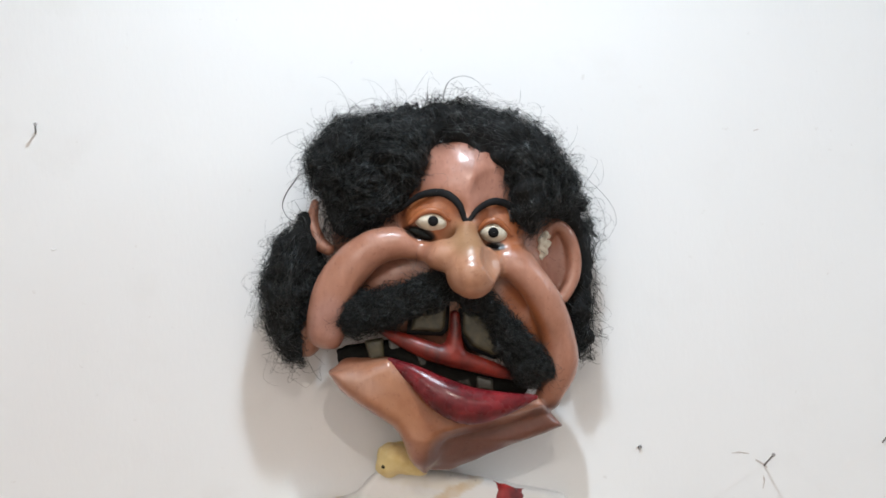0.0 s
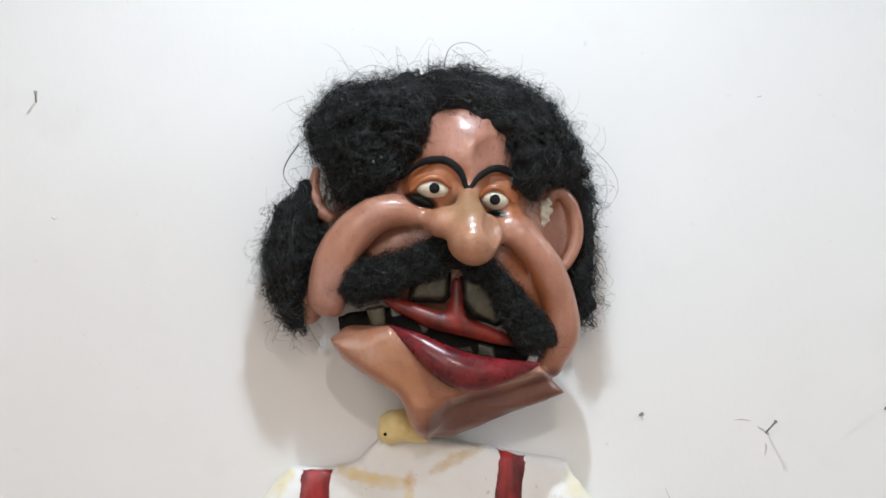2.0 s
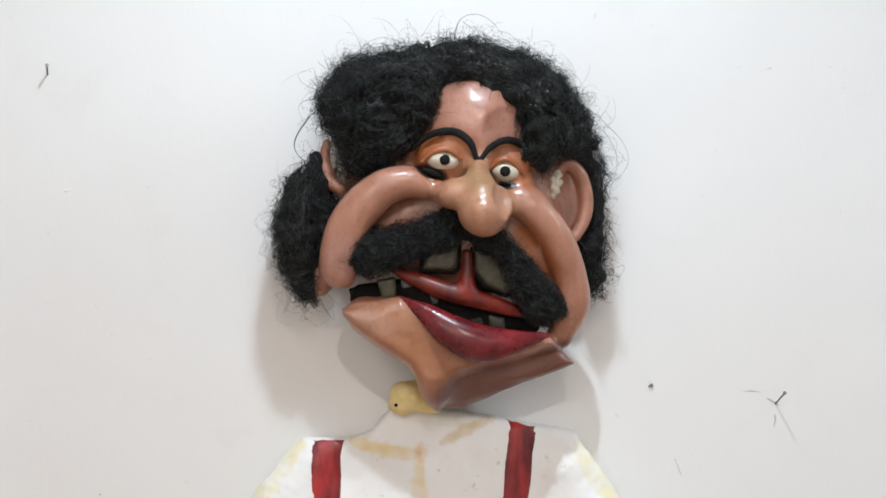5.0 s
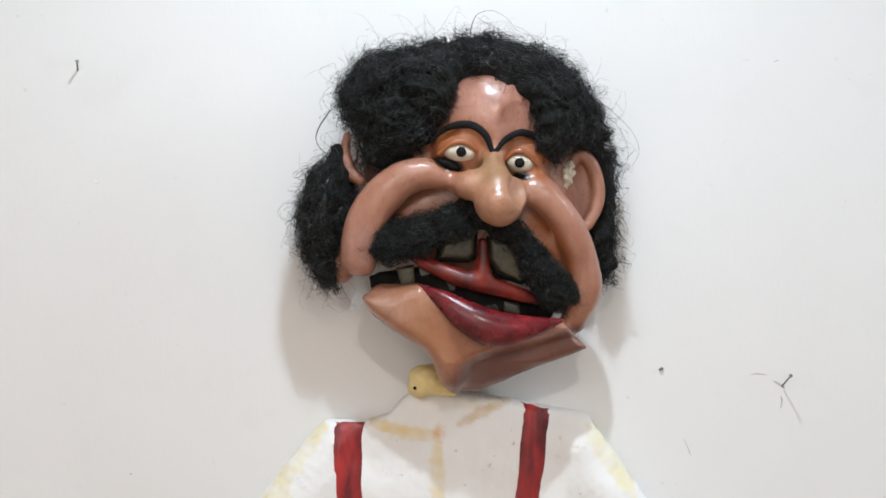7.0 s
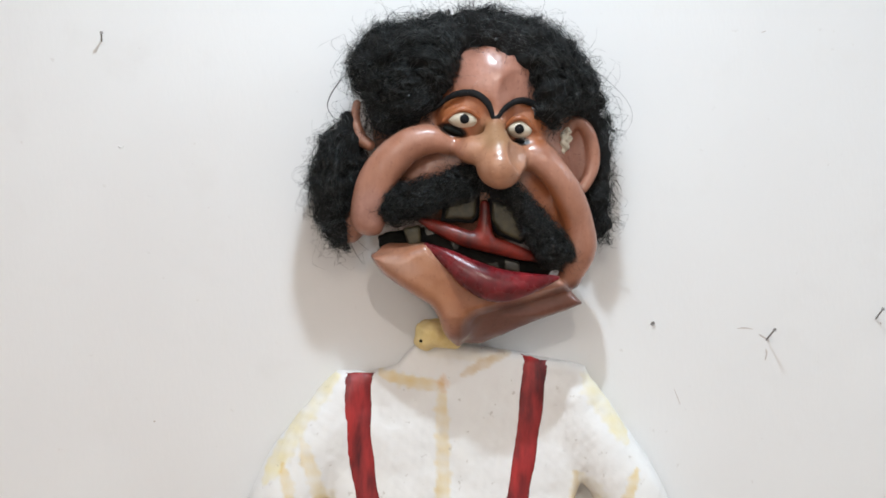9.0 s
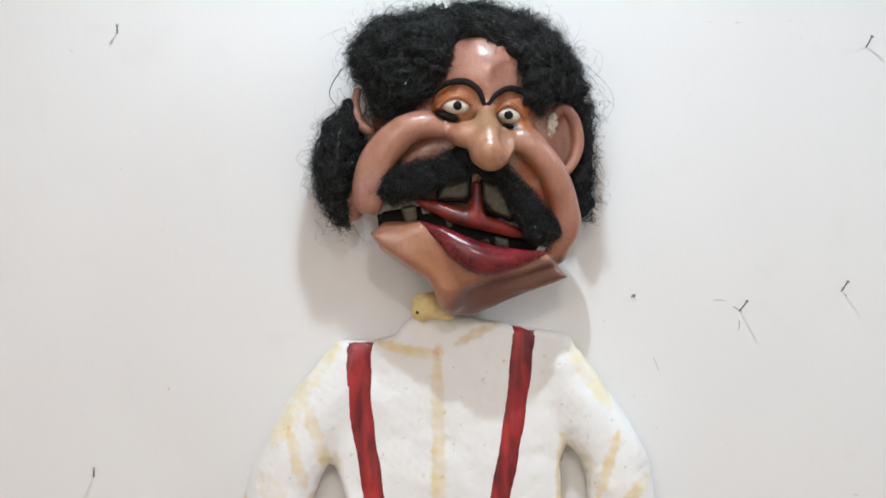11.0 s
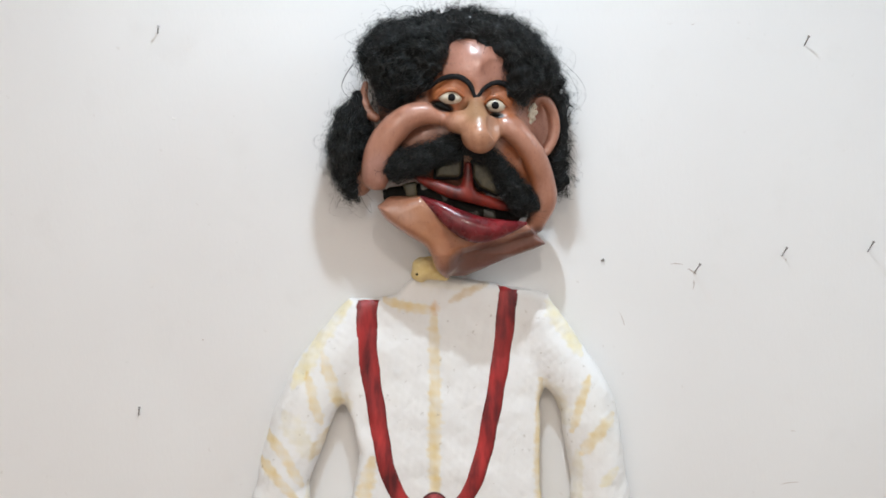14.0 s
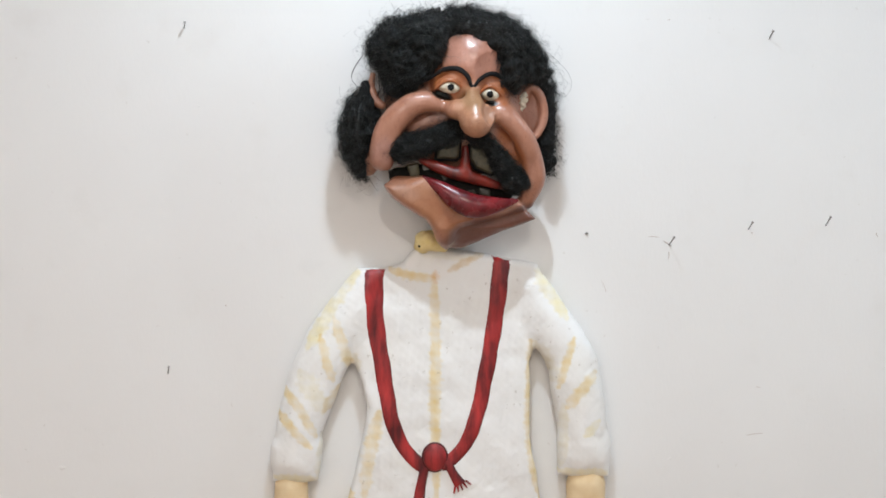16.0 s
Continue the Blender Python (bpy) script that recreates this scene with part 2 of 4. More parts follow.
class Field:
    """A distance field on a grid, from which a smooth surface is drawn."""

    def __init__(self, low, high, step):
        self.low, self.step = np.array(low, float), step
        n = np.ceil((np.array(high) - self.low) / step).astype(int) + 1
        self.axes = [self.low[i] + step * np.arange(n[i]) for i in range(3)]
        self.d = np.full(n, 1.0, np.float32)

    def _block(self, low, high, pad):
        cut = []
        for ax, l, h in zip(self.axes, low, high):
            i, j = np.searchsorted(ax, (l - pad, h + pad))
            cut.append(slice(max(i - 1, 0), j + 1))
        grid = [self.axes[0][cut[0]][:, None, None], self.axes[1][cut[1]][None, :, None], self.axes[2][cut[2]][None, None, :]]
        return tuple(cut), grid

    def _join(self, cut, d, k, carve):
        a = self.d[cut]
        if carve:
            a, d = -a, d
        if k > 0:
            h = np.maximum(k - np.abs(a - d), 0) / k
            r = np.minimum(a, d) - h * h * k / 4
        else:
            r = np.minimum(a, d)
        self.d[cut] = -r if carve else r

    def ball(self, centre, radii, k=0.012, turn=0.0, carve=False):
        """An ellipsoid; turn: degrees clockwise as seen from the front."""
        c, r = np.array(centre), np.array(radii, float)
        cut, (x, y, z) = self._block(c - r.max(), c + r.max(), k + 0.01)
        s, q = math.sin(radians(turn)), math.cos(radians(turn))
        u, v = q * (x - c[0]) - s * (z - c[2]), s * (x - c[0]) + q * (z - c[2])
        w = y - c[1]
        k0 = np.sqrt((u / r[0]) ** 2 + (w / r[1]) ** 2 + (v / r[2]) ** 2)
        k1 = np.sqrt((u / r[0] ** 2) ** 2 + (w / r[1] ** 2) ** 2 + (v / r[2] ** 2) ** 2)
        self._join(cut, (k0 * (k0 - 1) / np.maximum(k1, 1e-6)).astype(np.float32), k, carve)

    def tube(self, points, radii, k=0.012, flat=1.0, carve=False):
        """A tube along a smooth line; flat: its depth as a share of its width."""
        line = spline(points, radii)
        low, high = (line[:, :3] - line[:, 3:]).min(0), (line[:, :3] + line[:, 3:]).max(0)
        cut, (x, y, z) = self._block(low, high, k + 0.008)
        best = None
        for a, b in zip(line, line[1:]):
            ab = (b - a)[:3] * (1, 1 / flat, 1)
            px, py, pz = x - a[0], (y - a[1]) / flat, z - a[2]
            t = np.clip((px * ab[0] + py * ab[1] + pz * ab[2]) / max(ab @ ab, 1e-9), 0, 1)
            d = np.sqrt((px - t * ab[0]) ** 2 + (py - t * ab[1]) ** 2 + (pz - t * ab[2]) ** 2) - (a[3] + t * (b[3] - a[3]))
            best = d if best is None else np.minimum(best, d)
        self._join(cut, (best * min(flat, 1)).astype(np.float32), k, carve)

    def slab(self, outline, front, back, round_off=0.01, k=0.012, dome=None, lean=None):
        """An upright slab with the outline (x, z) between two depths, with rounded rims; dome: (x, z, fall) of a front that falls away."""
        o = np.array(outline)
        cut, (x, y, z) = self._block((o[:, 0].min(), min(front, back), o[:, 1].min()), (o[:, 0].max(), max(front, back), o[:, 1].max()), k + 0.01)
        x2, z2 = x[:, 0, :], z[:, 0, :]
        d2, inside = np.full(np.broadcast_shapes(x2.shape, z2.shape), 1e9), None
        sign = np.ones_like(d2)
        for (ax, az), (bx, bz) in zip(o, np.roll(o, -1, 0)):
            ex, ez = bx - ax, bz - az
            wx, wz = x2 - ax, z2 - az
            t = np.clip((wx * ex + wz * ez) / (ex * ex + ez * ez), 0, 1)
            d2 = np.minimum(d2, (wx - t * ex) ** 2 + (wz - t * ez) ** 2)
            c1, c2, c3 = z2 >= az, z2 < bz, ex * wz > ez * wx
            sign = np.where((c1 & c2 & c3) | (~c1 & ~c2 & ~c3), -sign, sign)
        d2 = (np.sqrt(d2) * sign)[:, None, :]
        f = np.full(d2.shape, front)
        if lean:
            f = f + lean(x, z)
        if dome:
            f = f + dome[2] * ((x - dome[0]) ** 2 + (z - dome[1]) ** 2)
        mid, half = (f + back) / 2, (back - f) / 2
        qx, qy = d2 + round_off, np.abs(y - mid) - half + round_off
        d = np.sqrt(np.maximum(qx, 0) ** 2 + np.maximum(qy, 0) ** 2) + np.minimum(np.maximum(qx, qy), 0) - round_off
        self._join(cut, d.astype(np.float32), k, False)

    def rough(self, size, height, seed=0):
        """Uneven the surface with smooth random lumps."""
        rng = np.random.default_rng(seed)
        x, y, z = np.meshgrid(*self.axes, indexing="ij", sparse=True)
        total = 0
        for _ in range(16):
            w = rng.normal(size=3)
            w *= 2 * math.pi / size / np.linalg.norm(w) * rng.uniform(0.45, 1.7)
            total = total + np.sin(w[0] * x + w[1] * y + w[2] * z + rng.uniform(0, 6.28))
        self.d += (height * total / 5).astype(np.float32)

    def surface(self):
        """Vertices, quads and outward normals of the zero level (surface nets)."""
        d = self.d
        n = d.shape
        neg = d < 0
        count, where = np.zeros([s - 1 for s in n], np.int8), np.zeros((*[s - 1 for s in n], 3), np.float32)
        quads = []
        base = np.zeros([s - 1 for s in n], np.int32)
        for axis in range(3):
            a = [slice(None)] * 3
            b = [slice(None)] * 3
            a[axis], b[axis] = slice(0, -1), slice(1, None)
            da, db = d[tuple(a)], d[tuple(b)]
            cross = (da < 0) != (db < 0)
            t = np.where(cross, da / np.where(cross, da - db, 1), 0)
            o1, o2 = [i for i in range(3) if i != axis]
            for s1 in (0, 1):
                for s2 in (0, 1):
                    cell = [slice(None)] * 3
                    cell[o1], cell[o2] = slice(s1, n[o1] - 1 + s1), slice(s2, n[o2] - 1 + s2)
                    c = cross[tuple(cell)]
                    count += c
                    where[..., axis] += np.where(c, t[tuple(cell)], 0)
                    where[..., o1] += np.where(c, s1, 0)
                    where[..., o2] += np.where(c, s2, 0)
        active = count > 0
        base[active] = np.arange(active.sum())
        ijk = np.argwhere(active)
        verts = self.low + self.step * (ijk + where[active] / count[active][:, None])
        for axis in range(3):
            a = [slice(None)] * 3
            b = [slice(None)] * 3
            a[axis], b[axis] = slice(0, -1), slice(1, None)
            cross = neg[tuple(a)] != neg[tuple(b)]
            o1, o2 = [(1, 2), (2, 0), (0, 1)][axis]
            e = np.argwhere(cross)
            e = e[(e[:, o1] > 0) & (e[:, o2] > 0) & (e[:, o1] < n[o1] - 1) & (e[:, o2] < n[o2] - 1)]
            flip = neg[tuple(e.T)]
            ring = []
            for s1, s2 in ((-1, -1), (0, -1), (0, 0), (-1, 0)):
                q = e.copy()
                q[:, o1] += s1
                q[:, o2] += s2
                ring.append(base[tuple(q.T)])
            ring = np.stack(ring, 1)
            ring[~flip] = ring[~flip][:, ::-1]
            quads.append(ring)
        g = np.stack(np.gradient(d), -1)
        normals = g[tuple(np.minimum(ijk, np.array(n) - 2).T)]
        normals = normals / np.maximum(np.linalg.norm(normals, axis=1, keepdims=True), 1e-9)
        return verts, np.concatenate(quads), normals

    def sample(self, p):
        """The distance and its slope at points."""
        i = np.clip(np.rint((p - self.low) / self.step).astype(int), 1, np.array(self.d.shape) - 2)
        a, b, c = i[..., 0], i[..., 1], i[..., 2]
        d = self.d
        g = np.stack([d[a + 1, b, c] - d[a - 1, b, c], d[a, b + 1, c] - d[a, b - 1, c], d[a, b, c + 1] - d[a, b, c - 1]], -1)
        g = g / np.maximum(np.linalg.norm(g, axis=-1, keepdims=True), 1e-9)
        near = self.low + i * self.step
        return d[a, b, c] + ((p - near) * g).sum(-1), g

    def hug(self, lines, lift):
        """Lay lines onto the surface, each at its own small height."""
        for _ in range(3):
            d, g = self.sample(lines)
            off = np.clip(d - lift, -0.02, 0.02)
            lines = lines - off[..., None] * g
        return lines

    def front(self, x, z):
        """The depth of the surface as seen from the front."""
        i = int(np.clip(round((x - self.low[0]) / self.step), 0, self.d.shape[0] - 1))
        k = int(np.clip(round((z - self.low[2]) / self.step), 0, self.d.shape[2] - 1))
        line = self.d[i, :, k]
        j = int(np.argmax(line < 0))
        if j == 0:
            return -0.004
        t = line[j - 1] / (line[j - 1] - line[j])
        return self.axes[1][j - 1] + t * self.step


class Sculpt:
    """One mesh, gathered shape by shape."""

    def __init__(self):
        self.v, self.f, self.m, self.c, self.n = [], [], [], [], 0

    def add(self, verts, faces, mat, paint=None):
        self.v.append(np.asarray(verts, float))
        faces = np.asarray(faces)
        if faces.shape[1] == 3:
            faces = np.concatenate([faces, np.full((len(faces), 1), -1 - self.n)], 1)
        self.f.append(faces + self.n)
        self.m.append(np.full(len(faces), MATS.index(mat)))
        self.c.append(np.ones((len(verts), 3)) if paint is None else paint)
        self.n += len(verts)

    def field(self, fld, mat, paint=None):
        v, f, n = fld.surface()
        self.add(v, f, mat, paint(v) if paint else None)
        return v, n

    def ball(self, centre, radii, mat, turn=0.0, rings=16, yaw=0.0):
        u, w = np.meshgrid(np.linspace(0, 2 * math.pi, 2 * rings, endpoint=False), np.linspace(0.02, math.pi - 0.02, rings))
        p = np.stack([np.sin(w) * np.cos(u), -np.cos(w), np.sin(w) * np.sin(u)], -1).reshape(-1, 3) * radii
        p = p @ np.array(Matrix.Rotation(radians(turn), 3, "Y")).T @ np.array(Matrix.Rotation(radians(yaw), 3, "Z")).T + centre
        a = np.arange(2 * rings * rings).reshape(rings, 2 * rings)
        b = np.roll(a, -1, 1)
        faces = np.stack([a[:-1], b[:-1], b[1:], a[1:]], -1).reshape(-1, 4)
        self.add(p, faces, mat)

    def tubes(self, lines, radius, mat, sides=3):
        """Many thin hairs: lines is an array hairs x points x 3, each tapering to a point."""
        lines = np.asarray(lines)
        h, n, _ = lines.shape
        t = np.gradient(lines, axis=1)
        t /= np.maximum(np.linalg.norm(t, axis=2, keepdims=True), 1e-9)
        a = np.cross(t, (0.3, 0.5, 0.81))
        a /= np.maximum(np.linalg.norm(a, axis=2, keepdims=True), 1e-9)
        b = np.cross(t, a)
        r = radius * np.linspace(1, 0.35, n)[None, :, None] * np.ones((h, 1, 1))
        ring = [lines + r * (math.cos(2 * math.pi * s / sides) * a + math.sin(2 * math.pi * s / sides) * b) for s in range(sides)]
        v = np.stack(ring, 2).reshape(-1, 3)
        i = np.arange(h * n * sides).reshape(h, n, sides)
        j = np.roll(i, -1, 2)
        f = np.stack([i[:, :-1], j[:, :-1], j[:, 1:], i[:, 1:]], -1).reshape(-1, 4)
        self.add(v, f, mat)

    def ribbon(self, points, widths, fld, mat, lift=0.0025, across=7, edge=0.5):
        """A painted or glued band that follows the front of a field."""
        line = spline([(p[0], 0, p[1]) for p in points], widths, 10)
        t = np.gradient(line[:, :3], axis=0)
        t /= np.linalg.norm(t, axis=1, keepdims=True)
        side = np.stack([t[:, 2], 0 * t[:, 0], -t[:, 0]], 1)
        v, c = [], []
        for p, s in zip(line, side):
            w0, w1 = p[3] * (1 + 0.05 * math.sin(90 * p[2])), p[3] * (1 + 0.05 * math.sin(70 * p[2] + 2))
            for q in np.linspace(-1, 1, across):
                x, z = p[:3:2] + s[::2] * q * (w0 if q < 0 else w1)
                for _ in range(12):
                    if fld.front(x, z) > -0.022:
                        z -= 0.002
                v.append((x, min(fld.front(x, z), -0.03) - lift * (1 - abs(q) ** 6) + 0.002 * abs(q) ** 6, z))
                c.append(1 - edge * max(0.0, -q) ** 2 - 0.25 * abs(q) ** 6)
        i = np.arange(len(line) * across).reshape(len(line), across)
        f = np.stack([i[:-1, :-1], i[:-1, 1:], i[1:, 1:], i[1:, :-1]], -1).reshape(-1, 4)
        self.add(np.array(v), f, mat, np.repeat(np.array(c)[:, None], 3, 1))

    def nearer(self, centre, share):
        """Brings all that is gathered so far nearer to a point, shrinking it alike."""
        self.v = [np.array(centre) + (v - np.array(centre)) * (1 - share) for v in self.v]

    def object(self, name):
        me = bpy.data.meshes.new(name)
        v, f = np.concatenate(self.v), np.concatenate(self.f)
        me.from_pydata(v.tolist(), [], [[i for i in q if i >= 0] for q in f.tolist()])
        for m in MATS:
            me.materials.append(m)
        me.polygons.foreach_set("material_index", np.concatenate(self.m).astype(np.int32))
        me.polygons.foreach_set("use_smooth", np.ones(len(f), bool))
        c = np.concatenate(self.c)
        attribute = me.attributes.new("paint", "FLOAT_COLOR", "POINT")
        attribute.data.foreach_set("color", np.concatenate([c, np.ones((len(c), 1))], 1).astype(np.float32).ravel())
        me.update()
        return new(name, me)


def blobs(base, spots):
    """A painter: base colour, then soft spots (centre x, z, radii x, z, turn, colour, softness)."""

    def paint(v):
        c = np.tile(np.array(base, float), (len(v), 1))
        for (x, z), (rx, rz), turn, colour, soft in spots:
            s, q = math.sin(radians(turn)), math.cos(radians(turn))
            dx, dz = v[:, 0] - x, v[:, 2] - z
            d = np.hypot((q * dx - s * dz) / rx, (s * dx + q * dz) / rz)
            w = np.clip((1 + soft - d) / (2 * soft), 0, 1)[:, None]
            w = w * w * (3 - 2 * w)
            c = c * (1 - w) + w * np.array(colour)
        return c

    return paint


def strands(rng, roots, normals, flow, count, length, rise, curl, points=7):
    """Curly hairs that lie along a surface, following flow(point)."""
    pick = rng.integers(0, len(roots), count)
    p, n = roots[pick], normals[pick]
    way = flow(p) + rng.normal(0, 0.55, (count, 3))
    way -= (way * n).sum(1, keepdims=True) * n
    way /= np.maximum(np.linalg.norm(way, axis=1, keepdims=True), 1e-6)
    other = np.cross(n, way)
    s = np.linspace(0, 1, points)[None, :, None]
    size = (length * rng.uniform(0.45, 1.5, count))[:, None, None]
    phase = rng.uniform(0, 6.28, count)[:, None, None]
    turns = rng.uniform(2.0, 6.5, count)[:, None, None]
    amp = (curl * rng.uniform(0.3, 1.7, count))[:, None, None]
    lift = (rise * np.minimum(rng.exponential(1.0, count), 2.0))[:, None, None]
    line = p[:, None] - 0.002 * n[:, None] + size * s * way[:, None] + (lift * np.sin(2.6 * s) + 0.002 * s) * n[:, None]
    line += amp * s**0.5 * (np.sin(turns * s + phase) * other[:, None] + np.cos(turns * s * 1.3 + phase) * n[:, None] * 0.5)
    return line


def locks(rng, roots, normals, flow, count, each, length, rise, curl, spread, points=9):
    """Hairs in wavy bundles that lie along a surface."""
    guide = np.repeat(strands(rng, roots, normals, flow, count, length, rise, curl, points), each, 0)
    off = rng.normal(0, spread, (count * each, 1, 3))
    s = np.linspace(0, 1, points)[None, :, None]
    wander = rng.normal(0, 0.0012, guide.shape).cumsum(1) * s
    return guide + off * (1 - 0.45 * s) + wander


# ---- the wall puppet: carved head with a wig, plaster body, one mesh ----
puppet = Sculpt()
rng = np.random.default_rng(11)

# head and face
face = Field((-0.26, -0.185, 1.48), (0.25, 0.046, 2.06), 0.0026)
face.ball((0.024, -0.016, 1.830), (0.1548, 0.062, 0.1480), 0.02, 8)
face.ball((0.046, -0.052, 1.877), (0.0756, 0.064, 0.0792), 0.03, 8)
face.ball((0.026, -0.040, 1.748), (0.1332, 0.045, 0.0864), 0.03, 10)
face.ball((0.146, -0.287, 1.850), (0.200, 0.200, 0.200), 0.0, 0, True)
# cheek folds, one on each side, from the nose round to the corners of the mouth
face.tube([(-0.019, -0.098, 1.798), (-0.046, -0.100, 1.805), (-0.082, -0.096, 1.795), (-0.116, -0.088, 1.761), (-0.132, -0.080, 1.722), (-0.136, -0.074, 1.695)], [0.0144, 0.0202, 0.0245, 0.0266, 0.0274, 0.0259], 0.008)
face.tube([(0.084, -0.094, 1.782), (0.113, -0.096, 1.772), (0.143, -0.090, 1.736), (0.162, -0.074, 1.692), (0.168, -0.068, 1.652), (0.154, -0.062, 1.607)], [0.0158, 0.0202, 0.0216, 0.0230, 0.0238, 0.0173], 0.008)
# skin between the folds and the moustache
face.ball((-0.049, -0.062, 1.762), (0.0396, 0.018, 0.0216), 0.01, -20)
face.ball((0.125, -0.058, 1.711), (0.0202, 0.016, 0.0446), 0.01, -32)
# eyelid domes
face.ball((0.003, -0.077, 1.838), (0.0389, 0.030, 0.0331), 0.008, 8)
face.ball((0.087, -0.077, 1.826), (0.0331, 0.028, 0.0324), 0.008, 8)
# dark slits under the eyes
face.tube([(-0.033, -0.106, 1.824), (-0.020, -0.107, 1.812), (-0.001, -0.107, 1.810)], [0.0058, 0.0072, 0.0050], 0.003, 1.0, True)
face.tube([(0.071, -0.106, 1.802), (0.087, -0.106, 1.800)], [0.0058, 0.0058], 0.003, 1.0, True)
# nose
face.tube([(0.043, -0.098, 1.835), (0.042, -0.116, 1.811), (0.044, -0.132, 1.785), (0.046, -0.138, 1.766)], [0.0108, 0.0158, 0.0245, 0.0317], 0.014)
face.ball((0.011, -0.116, 1.789), (0.0235, 0.025, 0.0195), 0.016, -14)
face.ball((0.070, -0.112, 1.777), (0.0144, 0.026, 0.0230), 0.010, -10)
face.ball((0.1045, -0.163, 1.793), (0.050, 0.050, 0.050), 0.001, 0, True)
# jaw: a separate carved piece, hung open below the mouth
JAW = [(-0.130, 1.640), (-0.092, 1.644), (-0.056, 1.658), (0.017, 1.616), (0.133, 1.611), (0.173, 1.571), (0.104, 1.547), (0.061, 1.525), (0.028, 1.512), (-0.006, 1.512), (-0.029, 1.544), (-0.048, 1.576), (-0.086, 1.600), (-0.115, 1.619)]
CHIN_X, CHIN_Z = (0.003, 1.565)
WING_X, WING_Z = (0.143, 1.601)


def jaw_lean(x, z):
    """The underside of the chin and of the far half of the jaw slopes back."""
    ridge = CHIN_Z + (x - CHIN_X) * (WING_Z - CHIN_Z) / (WING_X - CHIN_X)
    side = np.clip((x - CHIN_X + 0.010) / 0.026, 0, 1)
    chin = np.minimum(0.8 * np.maximum(1.555 - z, 0), 0.03)
    return np.minimum(1.7 * side * np.maximum(ridge - z, 0), 0.024) + chin


face.slab(JAW, -0.112, -0.015, 0.013, 0.006, (0.02, 1.60, 0.2), jaw_lean)
face.ball((-0.008, -0.072, 1.543), (0.0187, 0.026, 0.0245), 0.02, 10)
face.ball((-0.054, -0.066, 1.615), (0.0700, 0.030, 0.0245), 0.03, 32)
# ears
face.tube([(0.139, -0.048, 1.784), (0.159, -0.048, 1.832), (0.182, -0.046, 1.821), (0.192, -0.044, 1.780), (0.180, -0.046, 1.744), (0.164, -0.050, 1.729)], [0.0072, 0.0094, 0.0094, 0.0094, 0.0086, 0.0058], 0.006)
face.ball((0.167, -0.030, 1.782), (0.0302, 0.012, 0.0490), 0.008, -6)
face.tube([(-0.152, -0.046, 1.860), (-0.155, -0.046, 1.836), (-0.147, -0.048, 1.810), (-0.134, -0.050, 1.799)], [0.0050, 0.0079, 0.0101, 0.0086], 0.008)
face.ball((-0.159, -0.034, 1.683), (0.0187, 0.024, 0.0259), 0.006, 20)
face.ball((0.104, -0.084, 1.787), (0.0290, 0.022, 0.0200), 0.016, 30)
face.rough(0.045, 0.0006, 31)
face.rough(0.018, 0.00025, 32)
SKIN_TONE = (0.385, 0.172, 0.108)
ORANGE = (0.37, 0.118, 0.040)
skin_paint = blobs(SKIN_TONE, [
    ((0.048, 1.887), (0.0684, 0.0684), 0, (0.44, 0.205, 0.142), 0.5),
    ((0.002, 1.839), (0.0418, 0.0360), 8, ORANGE, 0.25),
    ((0.084, 1.825), (0.0374, 0.0360), 8, ORANGE, 0.25),
    ((0.041, 1.778), (0.0446, 0.0576), 0, (0.43, 0.212, 0.122), 0.4),
    ((0.040, 1.810), (0.0216, 0.0216), 0, (0.34, 0.185, 0.095), 0.5),
    ((0.121, 1.711), (0.0158, 0.0504), -32, (0.45, 0.15, 0.060), 0.35),
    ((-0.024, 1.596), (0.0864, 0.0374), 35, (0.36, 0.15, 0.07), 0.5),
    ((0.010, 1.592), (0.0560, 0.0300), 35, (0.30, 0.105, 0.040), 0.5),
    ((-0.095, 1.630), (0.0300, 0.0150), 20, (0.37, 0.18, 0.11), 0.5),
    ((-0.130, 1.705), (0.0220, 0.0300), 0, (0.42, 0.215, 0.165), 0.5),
    # jaw underside: brown paint, darkened further for the shade below the jaw
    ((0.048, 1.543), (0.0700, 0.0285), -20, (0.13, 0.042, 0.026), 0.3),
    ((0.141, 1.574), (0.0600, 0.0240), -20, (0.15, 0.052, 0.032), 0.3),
    ((0.165, 1.778), (0.0173, 0.0317), 0, (0.36, 0.17, 0.12), 0.4),
    ((-0.017, 1.818), (0.0216, 0.0086), 18, (0.012, 0.01, 0.008), 0.15),
    ((0.080, 1.802), (0.0122, 0.0058), 5, (0.012, 0.01, 0.008), 0.15),
])
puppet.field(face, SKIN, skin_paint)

# eyes
puppet.ball((-0.002, -0.097, 1.834), (0.0223, 0.015, 0.0137), EYE_WHITE, 8)
puppet.ball((0.078, -0.097, 1.820), (0.0187, 0.015, 0.0133), EYE_WHITE, 8)
puppet.ball((-0.001, -0.111, 1.833), (0.0068, 0.004, 0.0068), BLACK)
puppet.ball((0.076, -0.111, 1.819), (0.0068, 0.004, 0.0068), BLACK)
puppet.ball((-0.016, -0.097, 1.817), (0.0158, 0.007, 0.0050), HOLE, 22)
puppet.ball((0.080, -0.097, 1.801), (0.0094, 0.007, 0.0043), HOLE, 5)
lids = Field((-0.06, -0.14, 1.79), (0.13, -0.06, 1.88), 0.002)
lids.tube([(-0.030, -0.100, 1.831), (-0.014, -0.108, 1.844), (0.004, -0.110, 1.846), (0.020, -0.106, 1.835)], [0.0029, 0.0043, 0.0043, 0.0029], 0.002)
